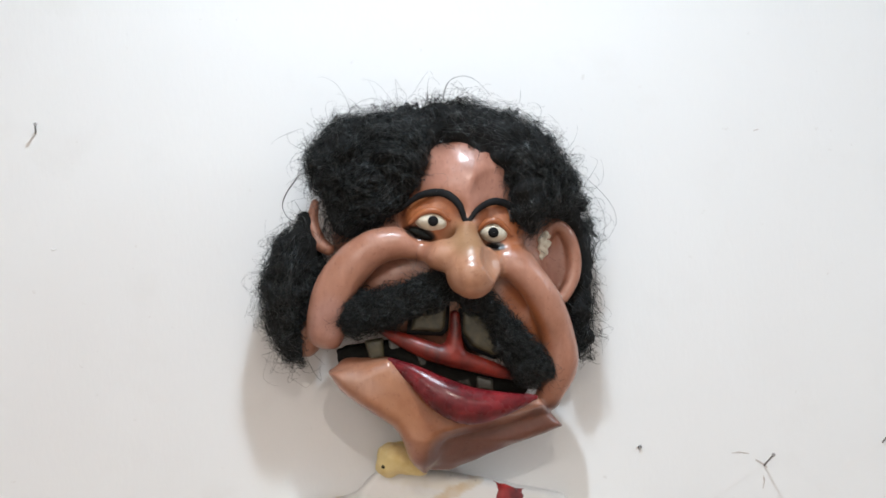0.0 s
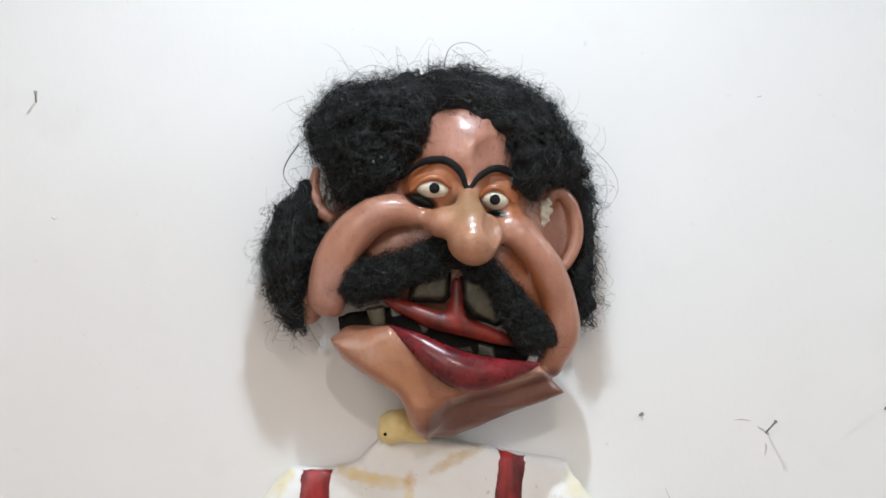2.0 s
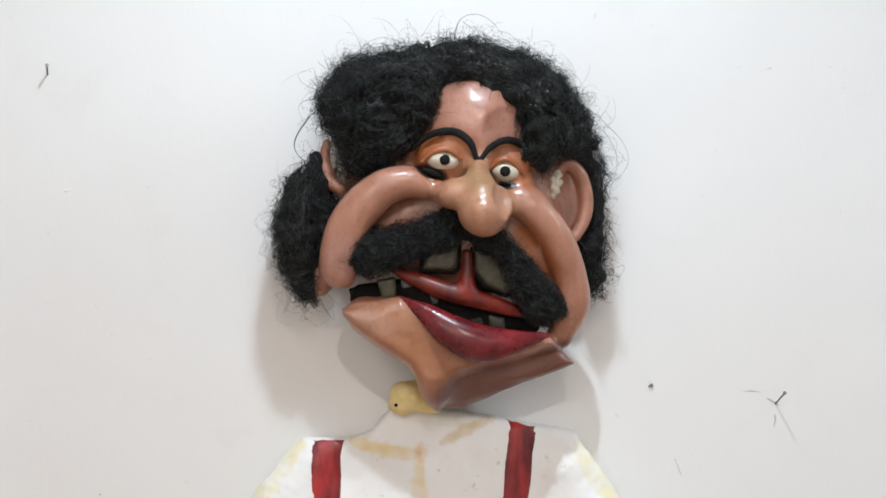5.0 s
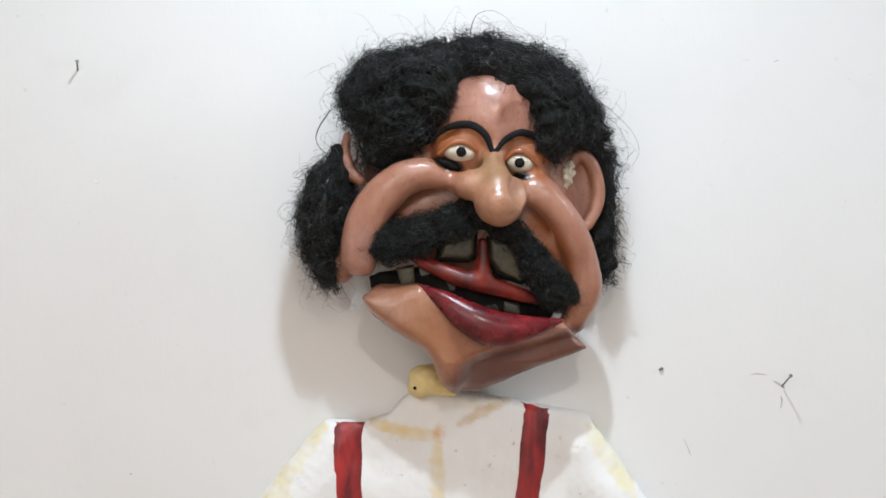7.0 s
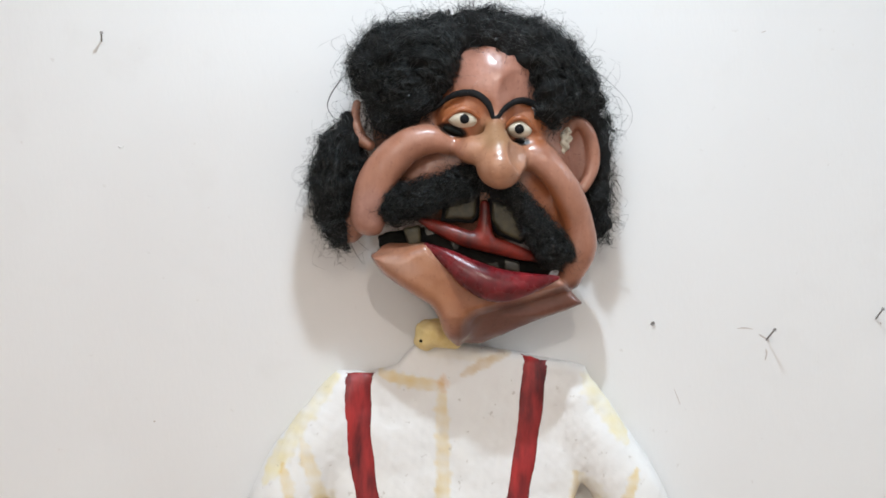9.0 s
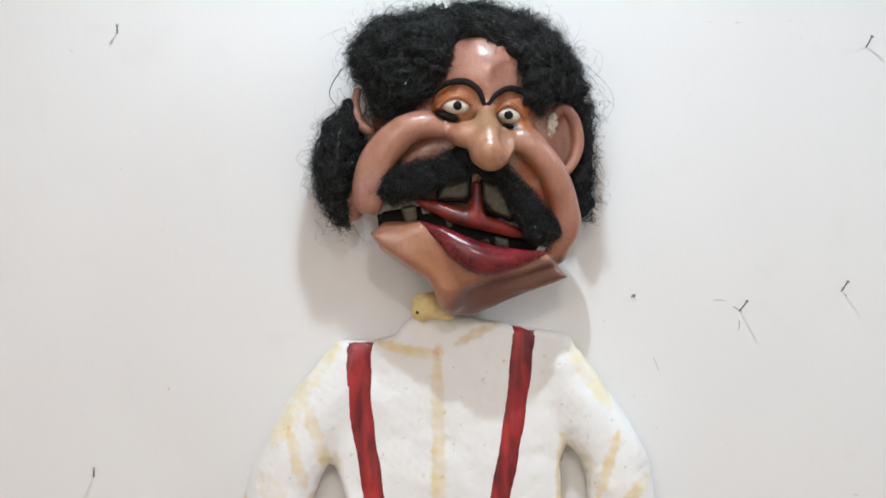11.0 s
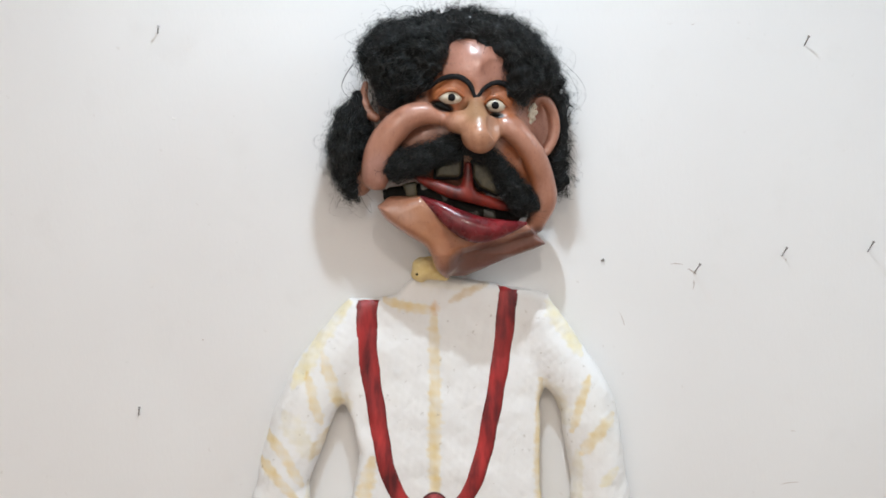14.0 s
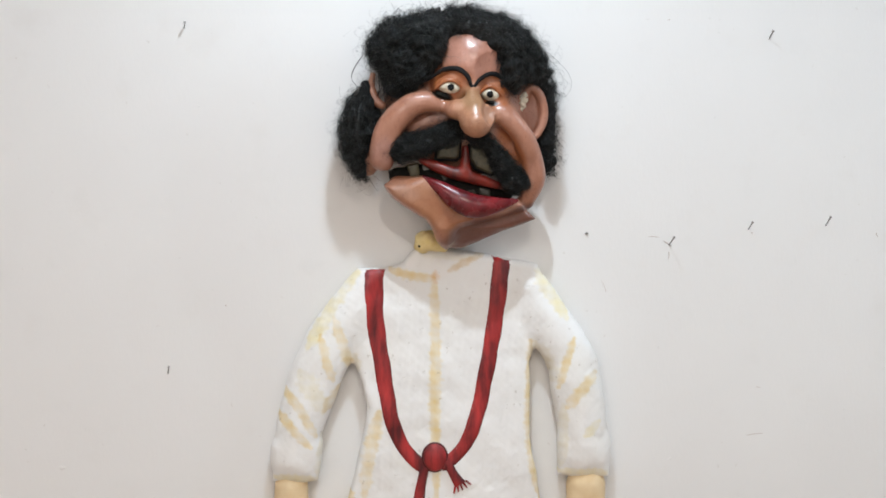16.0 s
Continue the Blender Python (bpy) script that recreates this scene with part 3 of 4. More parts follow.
lids.tube([(0.057, -0.102, 1.822), (0.069, -0.108, 1.833), (0.083, -0.109, 1.833), (0.100, -0.102, 1.817)], [0.0029, 0.0043, 0.0043, 0.0029], 0.002)
puppet.field(lids, SKIN, blobs(ORANGE, []))
brows = Field((-0.08, -0.145, 1.79), (0.14, -0.05, 1.90), 0.002)
brows.tube([(-0.041, -0.094, 1.849), (-0.017, -0.104, 1.866), (0.011, -0.110, 1.869), (0.031, -0.114, 1.855), (0.040, -0.114, 1.831)], [0.0022, 0.0047, 0.0054, 0.0050, 0.0032], 0.002, 0.6)
brows.tube([(0.043, -0.114, 1.831), (0.057, -0.112, 1.849), (0.078, -0.108, 1.859), (0.100, -0.100, 1.853), (0.119, -0.088, 1.834)], [0.0032, 0.0043, 0.0050, 0.0050, 0.0029], 0.002, 0.6)
puppet.field(brows, BLACK)

# mouth
maw = Field((-0.14, -0.11, 1.58), (0.15, -0.01, 1.74), 0.0026)
maw.tube([(-0.104, -0.050, 1.658), (-0.034, -0.056, 1.656), (0.040, -0.060, 1.637), (0.114, -0.054, 1.622)], [0.0173, 0.0259, 0.0259, 0.0144], 0.01)
puppet.field(maw, HOLE)
gum = Field((-0.10, -0.13, 1.58), (0.15, -0.04, 1.74), 0.0022)
gum.tube([(-0.066, -0.080, 1.695), (-0.033, -0.088, 1.680), (0.005, -0.094, 1.665), (0.044, -0.094, 1.655), (0.081, -0.088, 1.644), (0.105, -0.080, 1.636)], [0.0043, 0.0101, 0.0122, 0.0115, 0.0094, 0.0050], 0.006)
gum.tube([(0.027, -0.094, 1.671), (0.029, -0.092, 1.696), (0.029, -0.088, 1.714)], [0.0130, 0.0079, 0.0065], 0.008)
puppet.field(gum, GUM)
lip = Field((-0.09, -0.15, 1.54), (0.15, -0.03, 1.69), 0.0022)
lip.tube([(-0.055, -0.100, 1.657), (-0.025, -0.111, 1.639), (0.011, -0.120, 1.614), (0.043, -0.122, 1.601), (0.082, -0.121, 1.602), (0.129, -0.117, 1.611)], [0.0036, 0.0122, 0.0216, 0.0238, 0.0166, 0.0036], 0.004, 0.8)
puppet.field(lip, LIP)
rim = Field((-0.08, -0.13, 1.62), (0.13, -0.05, 1.76), 0.0022)
rim.slab([(-0.033, 1.689), (-0.028, 1.728), (0.023, 1.728), (0.021, 1.695), (0.013, 1.687)], -0.089, -0.07, 0.006, 0.001)
rim.slab([(0.034, 1.724), (0.081, 1.711), (0.097, 1.667), (0.081, 1.657), (0.048, 1.670), (0.034, 1.689)], -0.089, -0.07, 0.006, 0.001)
puppet.field(rim, BLACK)
teeth = Field((-0.08, -0.13, 1.62), (0.13, -0.05, 1.76), 0.0022)
teeth.slab([(-0.028, 1.694), (-0.023, 1.727), (0.018, 1.727), (0.016, 1.698), (0.010, 1.692)], -0.095, -0.07, 0.006, 0.001)
teeth.slab([(0.039, 1.719), (0.078, 1.711), (0.092, 1.669), (0.079, 1.662), (0.050, 1.675), (0.039, 1.692)], -0.095, -0.07, 0.006, 0.001)
puppet.field(teeth, TOOTH)
stubs = Field((-0.13, -0.1, 1.62), (0.0, -0.02, 1.72), 0.0022)
stubs.slab([(-0.087, 1.680), (-0.062, 1.685), (-0.061, 1.659), (-0.078, 1.653)], -0.080, -0.04, 0.005, 0.001)
puppet.field(stubs, TOOTH)
stubs = Field((-0.13, -0.1, 1.62), (0.02, -0.02, 1.72), 0.0022)
stubs.slab([(-0.056, 1.683), (-0.028, 1.668), (0.004, 1.654), (-0.030, 1.652), (-0.054, 1.664)], -0.076, -0.04, 0.004, 0.001)
puppet.field(stubs, PALE)
lower = Field((-0.06, -0.1, 1.60), (0.11, -0.02, 1.69), 0.0022)
for outline in (
    [(-0.021, 1.666), (-0.005, 1.661), (-0.002, 1.644), (-0.018, 1.648)],
    [(0.002, 1.658), (0.021, 1.651), (0.024, 1.630), (0.005, 1.638)],
    [(0.027, 1.648), (0.049, 1.641), (0.052, 1.621), (0.030, 1.627)],
    [(0.055, 1.638), (0.079, 1.632), (0.080, 1.616), (0.058, 1.620)],
):
    lower.slab(outline, -0.085, -0.05, 0.005, 0.0)
puppet.field(lower, DULL)
block = Field((-0.14, -0.09, 1.63), (-0.06, -0.02, 1.70), 0.0022)
block.slab([(-0.123, 1.669), (-0.090, 1.676), (-0.082, 1.647), (-0.117, 1.645)], -0.060, -0.03, 0.004, 0.001)
puppet.field(block, BLACK)
scratch = Field((-0.14, -0.09, 1.63), (-0.06, -0.02, 1.70), 0.0018)
scratch.tube([(-0.104, -0.062, 1.655), (-0.098, -0.062, 1.651), (-0.092, -0.062, 1.655)], [0.0018, 0.0022, 0.0018], 0.0, 0.6)
puppet.field(scratch, WAX)

# glue lumps
clump = Field((0.12, -0.08, 1.77), (0.18, -0.03, 1.84), 0.0018)
for x, z, size in ((0.152, 1.819, 0.0066), (0.146, 1.812, 0.0062), (0.153, 1.808, 0.0058), (0.144, 1.803, 0.0050), (0.149, 1.797, 0.0064), (0.145, 1.790, 0.0046)):
    clump.ball((x, -0.053, z), (size, 0.007, size), 0.003)
clump.rough(0.011, 0.0013, 41)
puppet.field(clump, WAX)
puppet.ball((-0.154, -0.058, 1.749), (0.0036, 0.004, 0.0029), WAX)

# wig
wig = Field((-0.27, -0.15, 1.60), (0.24, 0.046, 2.07), 0.0034)
wig.tube([(-0.045, -0.072, 1.876), (-0.055, -0.072, 1.915), (-0.085, -0.064, 1.934), (-0.121, -0.056, 1.909), (-0.118, -0.054, 1.869)], [0.0230, 0.0418, 0.0432, 0.0418, 0.0230], 0.02)
wig.ball((-0.077, -0.062, 1.882), (0.0634, 0.050, 0.0504), 0.02, -25)
wig.ball((-0.093, -0.060, 1.843), (0.0396, 0.036, 0.0259), 0.02, -30)
wig.ball((-0.033, -0.082, 1.921), (0.0274, 0.030, 0.0403), 0.02, 14)
wig.tube([(-0.056, -0.052, 1.957), (0.013, -0.068, 1.959), (0.071, -0.076, 1.944), (0.119, -0.076, 1.916), (0.151, -0.058, 1.874)], [0.0245, 0.0331, 0.0389, 0.0446, 0.0360], 0.02)
wig.ball((0.125, -0.086, 1.871), (0.0317, 0.046, 0.0490), 0.02, 0)
wig.tube([(0.166, -0.038, 1.887), (0.192, -0.030, 1.839), (0.206, -0.026, 1.786), (0.206, -0.024, 1.741)], [0.0288, 0.0230, 0.0173, 0.0130], 0.02)
wig.tube([(0.197, -0.026, 1.733), (0.206, -0.026, 1.703), (0.206, -0.024, 1.667)], [0.0158, 0.0180, 0.0130], 0.02)
wig.tube([(-0.163, -0.046, 1.836), (-0.189, -0.054, 1.784), (-0.193, -0.056, 1.733), (-0.180, -0.052, 1.681), (-0.166, -0.046, 1.653)], [0.0144, 0.0238, 0.0259, 0.0194, 0.0086], 0.02)
wig.ball((-0.162, -0.034, 1.770), (0.0230, 0.034, 0.0648), 0.02, 0)
wig.tube([(-0.193, -0.020, 1.778), (-0.193, -0.020, 1.726), (-0.175, -0.018, 1.673)], [0.0202, 0.0216, 0.0144], 0.02)
wig.rough(0.040, 0.0048, 4)
wig.rough(0.016, 0.0026, 5)
wig.d += 0.0045
hv, hn = puppet.field(wig, HAIR_CORE)
keep = (hv[:, 1] < -0.006) & (face.sample(hv)[0] > 0.005)
hv, hn = hv[keep], hn[keep]
CROWN = np.array((0.002, -0.080, 1.944))


def wig_flow(p):
    away = p - CROWN
    away /= np.maximum(np.linalg.norm(away, axis=1, keepdims=True), 1e-6)
    swirl = np.stack([-away[:, 2], 0 * away[:, 0], away[:, 0]], 1)
    wave = np.sin(38 * p[:, :1] + 21 * p[:, 2:])
    low = np.clip((1.83 - p[:, 2:]) / 0.06, 0, 1)
    return (away * 0.6 + swirl * wave * 0.9) * (1 - low) + low * np.array([[0.1, -0.1, -1.0]])


def laid(lines, fld, low, high, wave):
    """Hairs pressed onto a surface, with a little wave and frizz left in them."""
    n, m, _ = lines.shape
    phase = rng.uniform(0, 6.28, (n, 1))
    lift = rng.uniform(low, high, (n, 1)) + wave * np.sin(np.linspace(0, 9, m)[None] * rng.uniform(0.6, 1.5, (n, 1)) + phase)
    lines = fld.hug(lines, lift)
    good = (np.abs(fld.sample(lines)[0] - lift) < 0.006).all(1) & (np.linalg.norm(np.diff(lines, axis=1), axis=2) < 0.012).all(1)
    lines = lines[good]
    return lines + rng.normal(0, 0.0003, lines.shape)


rim_of_wig = np.abs(hn[:, 1]) < 0.55
edge = hv[rim_of_wig], hn[rim_of_wig]
puppet.tubes(laid(locks(rng, hv, hn, wig_flow, 420, 9, 0.055, 0.001, 0.016, 0.0022, 16), wig, 0.0, 0.007, 0.0022), 0.00062, HAIR)
puppet.tubes(laid(strands(rng, hv, hn, wig_flow, 2400, 0.045, 0.001, 0.015, 16), wig, 0.002, 0.012, 0.003), 0.00046, HAIR)
puppet.tubes(strands(rng, hv, hn, wig_flow, 900, 0.018, 0.008, 0.010, 12), 0.00026, HAIR)
puppet.tubes(strands(rng, *edge, wig_flow, 2400, 0.017, 0.008, 0.010, 12), 0.00024, HAIR)
puppet.tubes(strands(rng, *edge, wig_flow, 420, 0.034, 0.014, 0.014, 16), 0.00026, HAIR)
puppet.tubes(strands(rng, *edge, wig_flow, 110, 0.050, 0.018, 0.016, 18), 0.00024, HAIR)


def combed(points, count, spread, lift):
    """A glossy lock combed along a line over the wig, glints painted in."""
    guide = spline([(x, -0.12, z) for x, z in points], [0] * len(points), 6)[:, :3]
    guide[:, 1] = [min(wig.front(x, z), -0.03) for x, _, z in guide]
    n = len(guide)
    s = np.linspace(0, 1, n)[None, :, None]
    lines = guide[None] + rng.normal(0, spread, (count, 1, 3)) * (1, 0.2, 1) * (1 - 0.5 * s)
    lines = lines + rng.normal(0, 0.0010, (count, n, 3)).cumsum(1) * s * 0.5
    lines = wig.hug(lines, rng.uniform(0.3 * lift, lift, (count, 1)) * np.sin(0.4 + 2.4 * s[..., 0]))
    puppet.tubes(lines, 0.00055, HAIR_GLINT)


combed([(-0.012, 1.905), (-0.022, 1.932), (-0.048, 1.946), (-0.080, 1.945), (-0.105, 1.930)], 46, 0.007, 0.010)
combed([(-0.010, 1.890), (-0.030, 1.915), (-0.060, 1.925), (-0.090, 1.920)], 40, 0.007, 0.010)
combed([(-0.020, 1.885), (-0.045, 1.900), (-0.075, 1.900), (-0.100, 1.888)], 30, 0.006, 0.009)
combed([(-0.118, 1.925), (-0.122, 1.900), (-0.108, 1.880), (-0.080, 1.872), (-0.055, 1.874)], 22, 0.004, 0.010)
combed([(0.020, 1.966), (0.060, 1.960), (0.100, 1.940), (0.130, 1.905)], 10, 0.010, 0.006)
combed([(0.110, 1.925), (0.140, 1.900), (0.155, 1.870), (0.160, 1.840)], 26, 0.008, 0.008)
combed([(-0.178, 1.800), (-0.186, 1.765), (-0.184, 1.725), (-0.172, 1.690)], 30, 0.007, 0.008)


def curve(points, radius=0.0005):
    """One long loose hair."""
    line = spline(points, [radius] * len(points), 8)[None, :, :3]
    puppet.tubes(line, radius, HAIR, 4)


curve([(0.013, -0.090, 1.971), (0.013, -0.092, 1.996), (0.021, -0.094, 2.016), (0.041, -0.094, 2.022), (0.059, -0.092, 2.014), (0.076, -0.088, 1.996)], 0.0006)
curve([(0.023, -0.092, 2.013), (0.034, -0.090, 2.006), (0.045, -0.090, 2.009)], 0.0004)
curve([(-0.175, -0.050, 1.893), (-0.189, -0.052, 1.872), (-0.194, -0.052, 1.854), (-0.184, -0.050, 1.838), (-0.162, -0.048, 1.830)], 0.0010)
curve([(-0.160, -0.052, 1.931), (-0.174, -0.050, 1.917), (-0.163, -0.050, 1.906)], 0.0004)
curve([(-0.113, -0.050, 1.971), (-0.100, -0.050, 1.990), (-0.078, -0.048, 1.999), (-0.048, -0.048, 1.991)], 0.0004)
curve([(0.177, -0.040, 1.921), (0.211, -0.040, 1.895), (0.241, -0.038, 1.865), (0.250, -0.034, 1.839), (0.239, -0.030, 1.816)], 0.0004)
curve([(0.103, -0.060, 1.984), (0.116, -0.058, 1.996), (0.118, -0.056, 2.013)], 0.0003)
curve([(0.192, -0.036, 1.895), (0.219, -0.036, 1.876), (0.235, -0.034, 1.839), (0.224, -0.030, 1.794)], 0.0004)
curve([(-0.218, -0.036, 1.733), (-0.220, -0.036, 1.703), (-0.205, -0.034, 1.681), (-0.209, -0.032, 1.651)], 0.0004)
curve([(-0.163, -0.030, 1.659), (-0.153, -0.028, 1.640), (-0.143, -0.024, 1.627), (-0.145, -0.022, 1.643)], 0.0004)
curve([(0.209, -0.026, 1.673), (0.219, -0.024, 1.652), (0.231, -0.022, 1.649)], 0.0004)
curve([(-0.092, -0.108, 1.789), (-0.121, -0.098, 1.764), (-0.132, -0.092, 1.750)], 0.0003)
curve([(-0.050, -0.112, 1.832), (-0.025, -0.114, 1.800), (-0.023, -0.112, 1.778), (-0.035, -0.108, 1.766)], 0.0003)
curve([(-0.078, -0.112, 1.810), (-0.087, -0.112, 1.785), (-0.110, -0.104, 1.761), (-0.128, -0.098, 1.764)], 0.0003)

# moustache
tache = Field((-0.14, -0.15, 1.60), (0.16, -0.04, 1.80), 0.0026)
tache.tube([(-0.100, -0.090, 1.712), (-0.057, -0.098, 1.725), (-0.014, -0.102, 1.738), (0.015, -0.102, 1.752), (0.049, -0.102, 1.738), (0.081, -0.100, 1.709), (0.104, -0.092, 1.673), (0.130, -0.084, 1.649)], [0.0266, 0.0259, 0.0238, 0.0202, 0.0187, 0.0187, 0.0230, 0.0259], 0.01, 0.7)
tache.rough(0.03, 0.0034, 8)
tache.rough(0.013, 0.0018, 9)
tache.d += 0.002
mv, mn = puppet.field(tache, HAIR_CORE)


def tache_flow(p):
    side = np.where(p[:, :1] < 0.03, -1.0, 1.0)
    return np.concatenate([side, 0 * side - 0.1, -0.35 - 0.5 * (side > 0)], 1)


puppet.tubes(laid(strands(rng, mv, mn, tache_flow, 2000, 0.022, 0.001, 0.006, 10), tache, 0.0, 0.006, 0.001), 0.00048, HAIR)
puppet.tubes(strands(rng, mv, mn, tache_flow, 3400, 0.014, 0.004, 0.004, 8), 0.00028, HAIR)
puppet.tubes(strands(rng, mv, mn, tache_flow, 160, 0.026, 0.010, 0.008, 12), 0.00028, HAIR_GLINT)

puppet.nearer((-0.108, -1.798, 1.709), 0.0165)

# neck lump
foam = Field((-0.12, -0.08, 1.50), (0.0, 0.0, 1.60), 0.0024)
foam.ball((-0.039, -0.042, 1.527), (0.0302, 0.034, 0.0202), 0.01, 12)
foam.ball((-0.055, -0.038, 1.516), (0.0144, 0.026, 0.0130), 0.01)
foam.ball((-0.015, -0.042, 1.512), (0.0130, 0.026, 0.0072), 0.01, 10)
foam.rough(0.025, 0.0014, 2)
puppet.field(foam, FOAM)
puppet.ball((-0.060, -0.063, 1.518), (0.0036, 0.002, 0.0025), HOLE)

# plaster body
body = Field((-0.42, -0.085, 0.88), (0.42, 0.012, 1.60), 0.0032)
TORSO = [(-0.082, 1.497), (-0.056, 1.520), (0.007, 1.510), (0.085, 1.495), (0.128, 1.486), (0.178, 1.473), (0.194, 1.392), (0.167, 1.275), (0.165, 1.122), (0.194, 0.966), (0.206, 0.857), (-0.233, 0.869), (-0.206, 0.999), (-0.180, 1.105), (-0.165, 1.187), (-0.187, 1.269), (-0.194, 1.374), (-0.181, 1.466), (-0.119, 1.472), (-0.094, 1.479)]
body.slab(TORSO, -0.050, 0.004, 0.012, 0.01, (-0.04, 1.2, 0.10))
body.tube([(-0.177, -0.022, 1.433), (-0.223, -0.026, 1.351), (-0.268, -0.030, 1.259), (-0.301, -0.030, 1.166), (-0.313, -0.028, 1.089)], [0.0319, 0.0490, 0.0536, 0.0490, 0.0433], 0.024, 0.75)
body.slab([(-0.350, 1.109), (-0.272, 1.107), (-0.270, 1.038), (-0.362, 1.037)], -0.043, 0.0, 0.012, 0.03)
body.tube([(0.172, -0.022, 1.424), (0.216, -0.026, 1.342), (0.254, -0.030, 1.262), (0.273, -0.030, 1.155), (0.280, -0.028, 1.088)], [0.0360, 0.0480, 0.0524, 0.0502, 0.0479], 0.017, 0.75)
body.slab([(0.236, 1.108), (0.323, 1.107), (0.333, 1.032), (0.226, 1.039)], -0.043, 0.0, 0.012, 0.03)
body.rough(0.13, 0.0016, 21)
body.rough(0.05, 0.0008, 22)
body.rough(0.017, 0.0005, 23)
YELLOW = (0.92, 0.73, 0.36)
PALE_YELLOW = (0.97, 0.88, 0.58)


def shirt_paint(v):
    c = np.ones((len(v), 3))

    def stroke(points, width, colour, strength):
        """A brush stroke that thins out at its ends, uneven along its edges."""
        line = spline([(p[0], 0, p[1]) for p in points], [width] * len(points), 8)
        d, along = np.full(len(v), 9.0), np.zeros(len(v))
        for n, (a, b) in enumerate(zip(line, line[1:])):
            e = b[[0, 2]] - a[[0, 2]]
            w = v[:, [0, 2]] - a[[0, 2]]
            t = np.clip(w @ e / (e @ e), 0, 1)
            gap = np.hypot(*(w - t[:, None] * e).T)
            nearer = gap < d
            d = np.where(nearer, gap, d)
            along = np.where(nearer, (n + t) / (len(line) - 1), along)
        wobble = 0.22 * np.sin(95 * v[:, 2] + 40 * v[:, 0]) * np.sin(63 * v[:, 0] + 71 * v[:, 2] + 2) + 0.20 * np.sin(310 * v[:, 2] - 190 * v[:, 0]) * np.sin(230 * v[:, 0] + 170 * v[:, 2])
        taper = np.clip(np.minimum(along, 1 - along) / 0.14, 0.25, 1) ** 0.5
        d = d * (1 + wobble) / taper
        uneven = 0.80 + 0.35 * np.sin(60 * v[:, 2] + 25 * v[:, 0]) * np.sin(37 * v[:, 0] - 51 * v[:, 2] + 1) + 0.25 * np.sin(170 * v[:, 2] + 140 * v[:, 0]) * np.sin(120 * v[:, 0] - 150 * v[:, 2])
        rim = 0.75 + 0.35 * np.exp(-(((d / width) - 0.85) / 0.22) ** 2)
        k = np.clip(1.25 * strength * uneven * rim * np.clip(1.3 - d / width, 0, 1) ** 0.5, 0, 1)[:, None]
        c[:] = c * (1 - k) + c * k * np.array(colour)

    stroke([(-0.031, 1.457), (-0.029, 1.328), (-0.030, 1.189), (-0.028, 1.001)], 0.0091, YELLOW, 0.75)
    stroke([(-0.120, 1.470), (-0.069, 1.455), (-0.031, 1.450)], 0.0068, YELLOW, 0.8)
    stroke([(-0.000, 1.466), (0.040, 1.486), (0.074, 1.502)], 0.0060, (0.80, 0.62, 0.38), 0.6)
    stroke([(-0.185, 1.464), (-0.222, 1.420), (-0.257, 1.363), (-0.286, 1.317)], 0.0114, PALE_YELLOW, 0.8)
    stroke([(-0.232, 1.374), (-0.218, 1.328), (-0.199, 1.270)], 0.0080, YELLOW, 0.7)
    stroke([(-0.260, 1.340), (-0.247, 1.282), (-0.236, 1.247)], 0.0068, YELLOW, 0.6)
    stroke([(-0.333, 1.231), (-0.299, 1.184), (-0.272, 1.133)], 0.0080, YELLOW, 0.75)
    stroke([(-0.346, 1.181), (-0.317, 1.149), (-0.283, 1.112)], 0.0080, YELLOW, 0.75)
    stroke([(-0.254, 1.187), (-0.225, 1.221), (-0.196, 1.250)], 0.0114, (0.85, 0.70, 0.42), 0.6)
    stroke([(-0.143, 1.180), (-0.163, 1.098), (-0.175, 1.004)], 0.0103, YELLOW, 0.7)
    stroke([(-0.355, 1.048), (-0.273, 1.042)], 0.0091, PALE_YELLOW, 0.7)
    stroke([(0.180, 1.464), (0.209, 1.415), (0.239, 1.368)], 0.0114, PALE_YELLOW, 0.8)
    stroke([(0.253, 1.327), (0.239, 1.286), (0.222, 1.227)], 0.0068, YELLOW, 0.8)
    stroke([(0.298, 1.255), (0.263, 1.215), (0.240, 1.186)], 0.0091, YELLOW, 0.7)
    stroke([(0.305, 1.155), (0.276, 1.126)], 0.0091, PALE_YELLOW, 0.7)
    stroke([(0.166, 1.321), (0.165, 1.250), (0.164, 1.155), (0.171, 1.060), (0.189, 0.987)], 0.0080, (0.88, 0.72, 0.42), 0.8)
    stroke([(0.229, 1.047), (0.324, 1.042)], 0.0091, PALE_YELLOW, 0.7)
    OLIVE = (0.86, 0.78, 0.53)
    stroke([(0.172, 1.312), (0.190, 1.285), (0.212, 1.245)], 0.017, OLIVE, 0.5)
    stroke([(-0.300, 1.262), (-0.276, 1.225), (-0.256, 1.186)], 0.015, OLIVE, 0.5)
    stroke([(-0.205, 1.300), (-0.190, 1.265)], 0.014, OLIVE, 0.5)
    stroke([(-0.252, 1.150), (-0.262, 1.090), (-0.268, 1.050)], 0.009, OLIVE, 0.5)
    stroke([(0.232, 1.190), (0.234, 1.110), (0.230, 1.060)], 0.008, OLIVE, 0.45)
    stroke([(-0.060, 1.512), (0.000, 1.500), (0.060, 1.496)], 0.012, (0.93, 0.88, 0.74), 0.45)
    stroke([(-0.028, 1.462), (-0.028, 1.445)], 0.008, (0.86, 0.50, 0.22), 0.6)
    stroke([(-0.204, 1.008), (-0.216, 0.973)], 0.0137, YELLOW, 0.7)
    return c


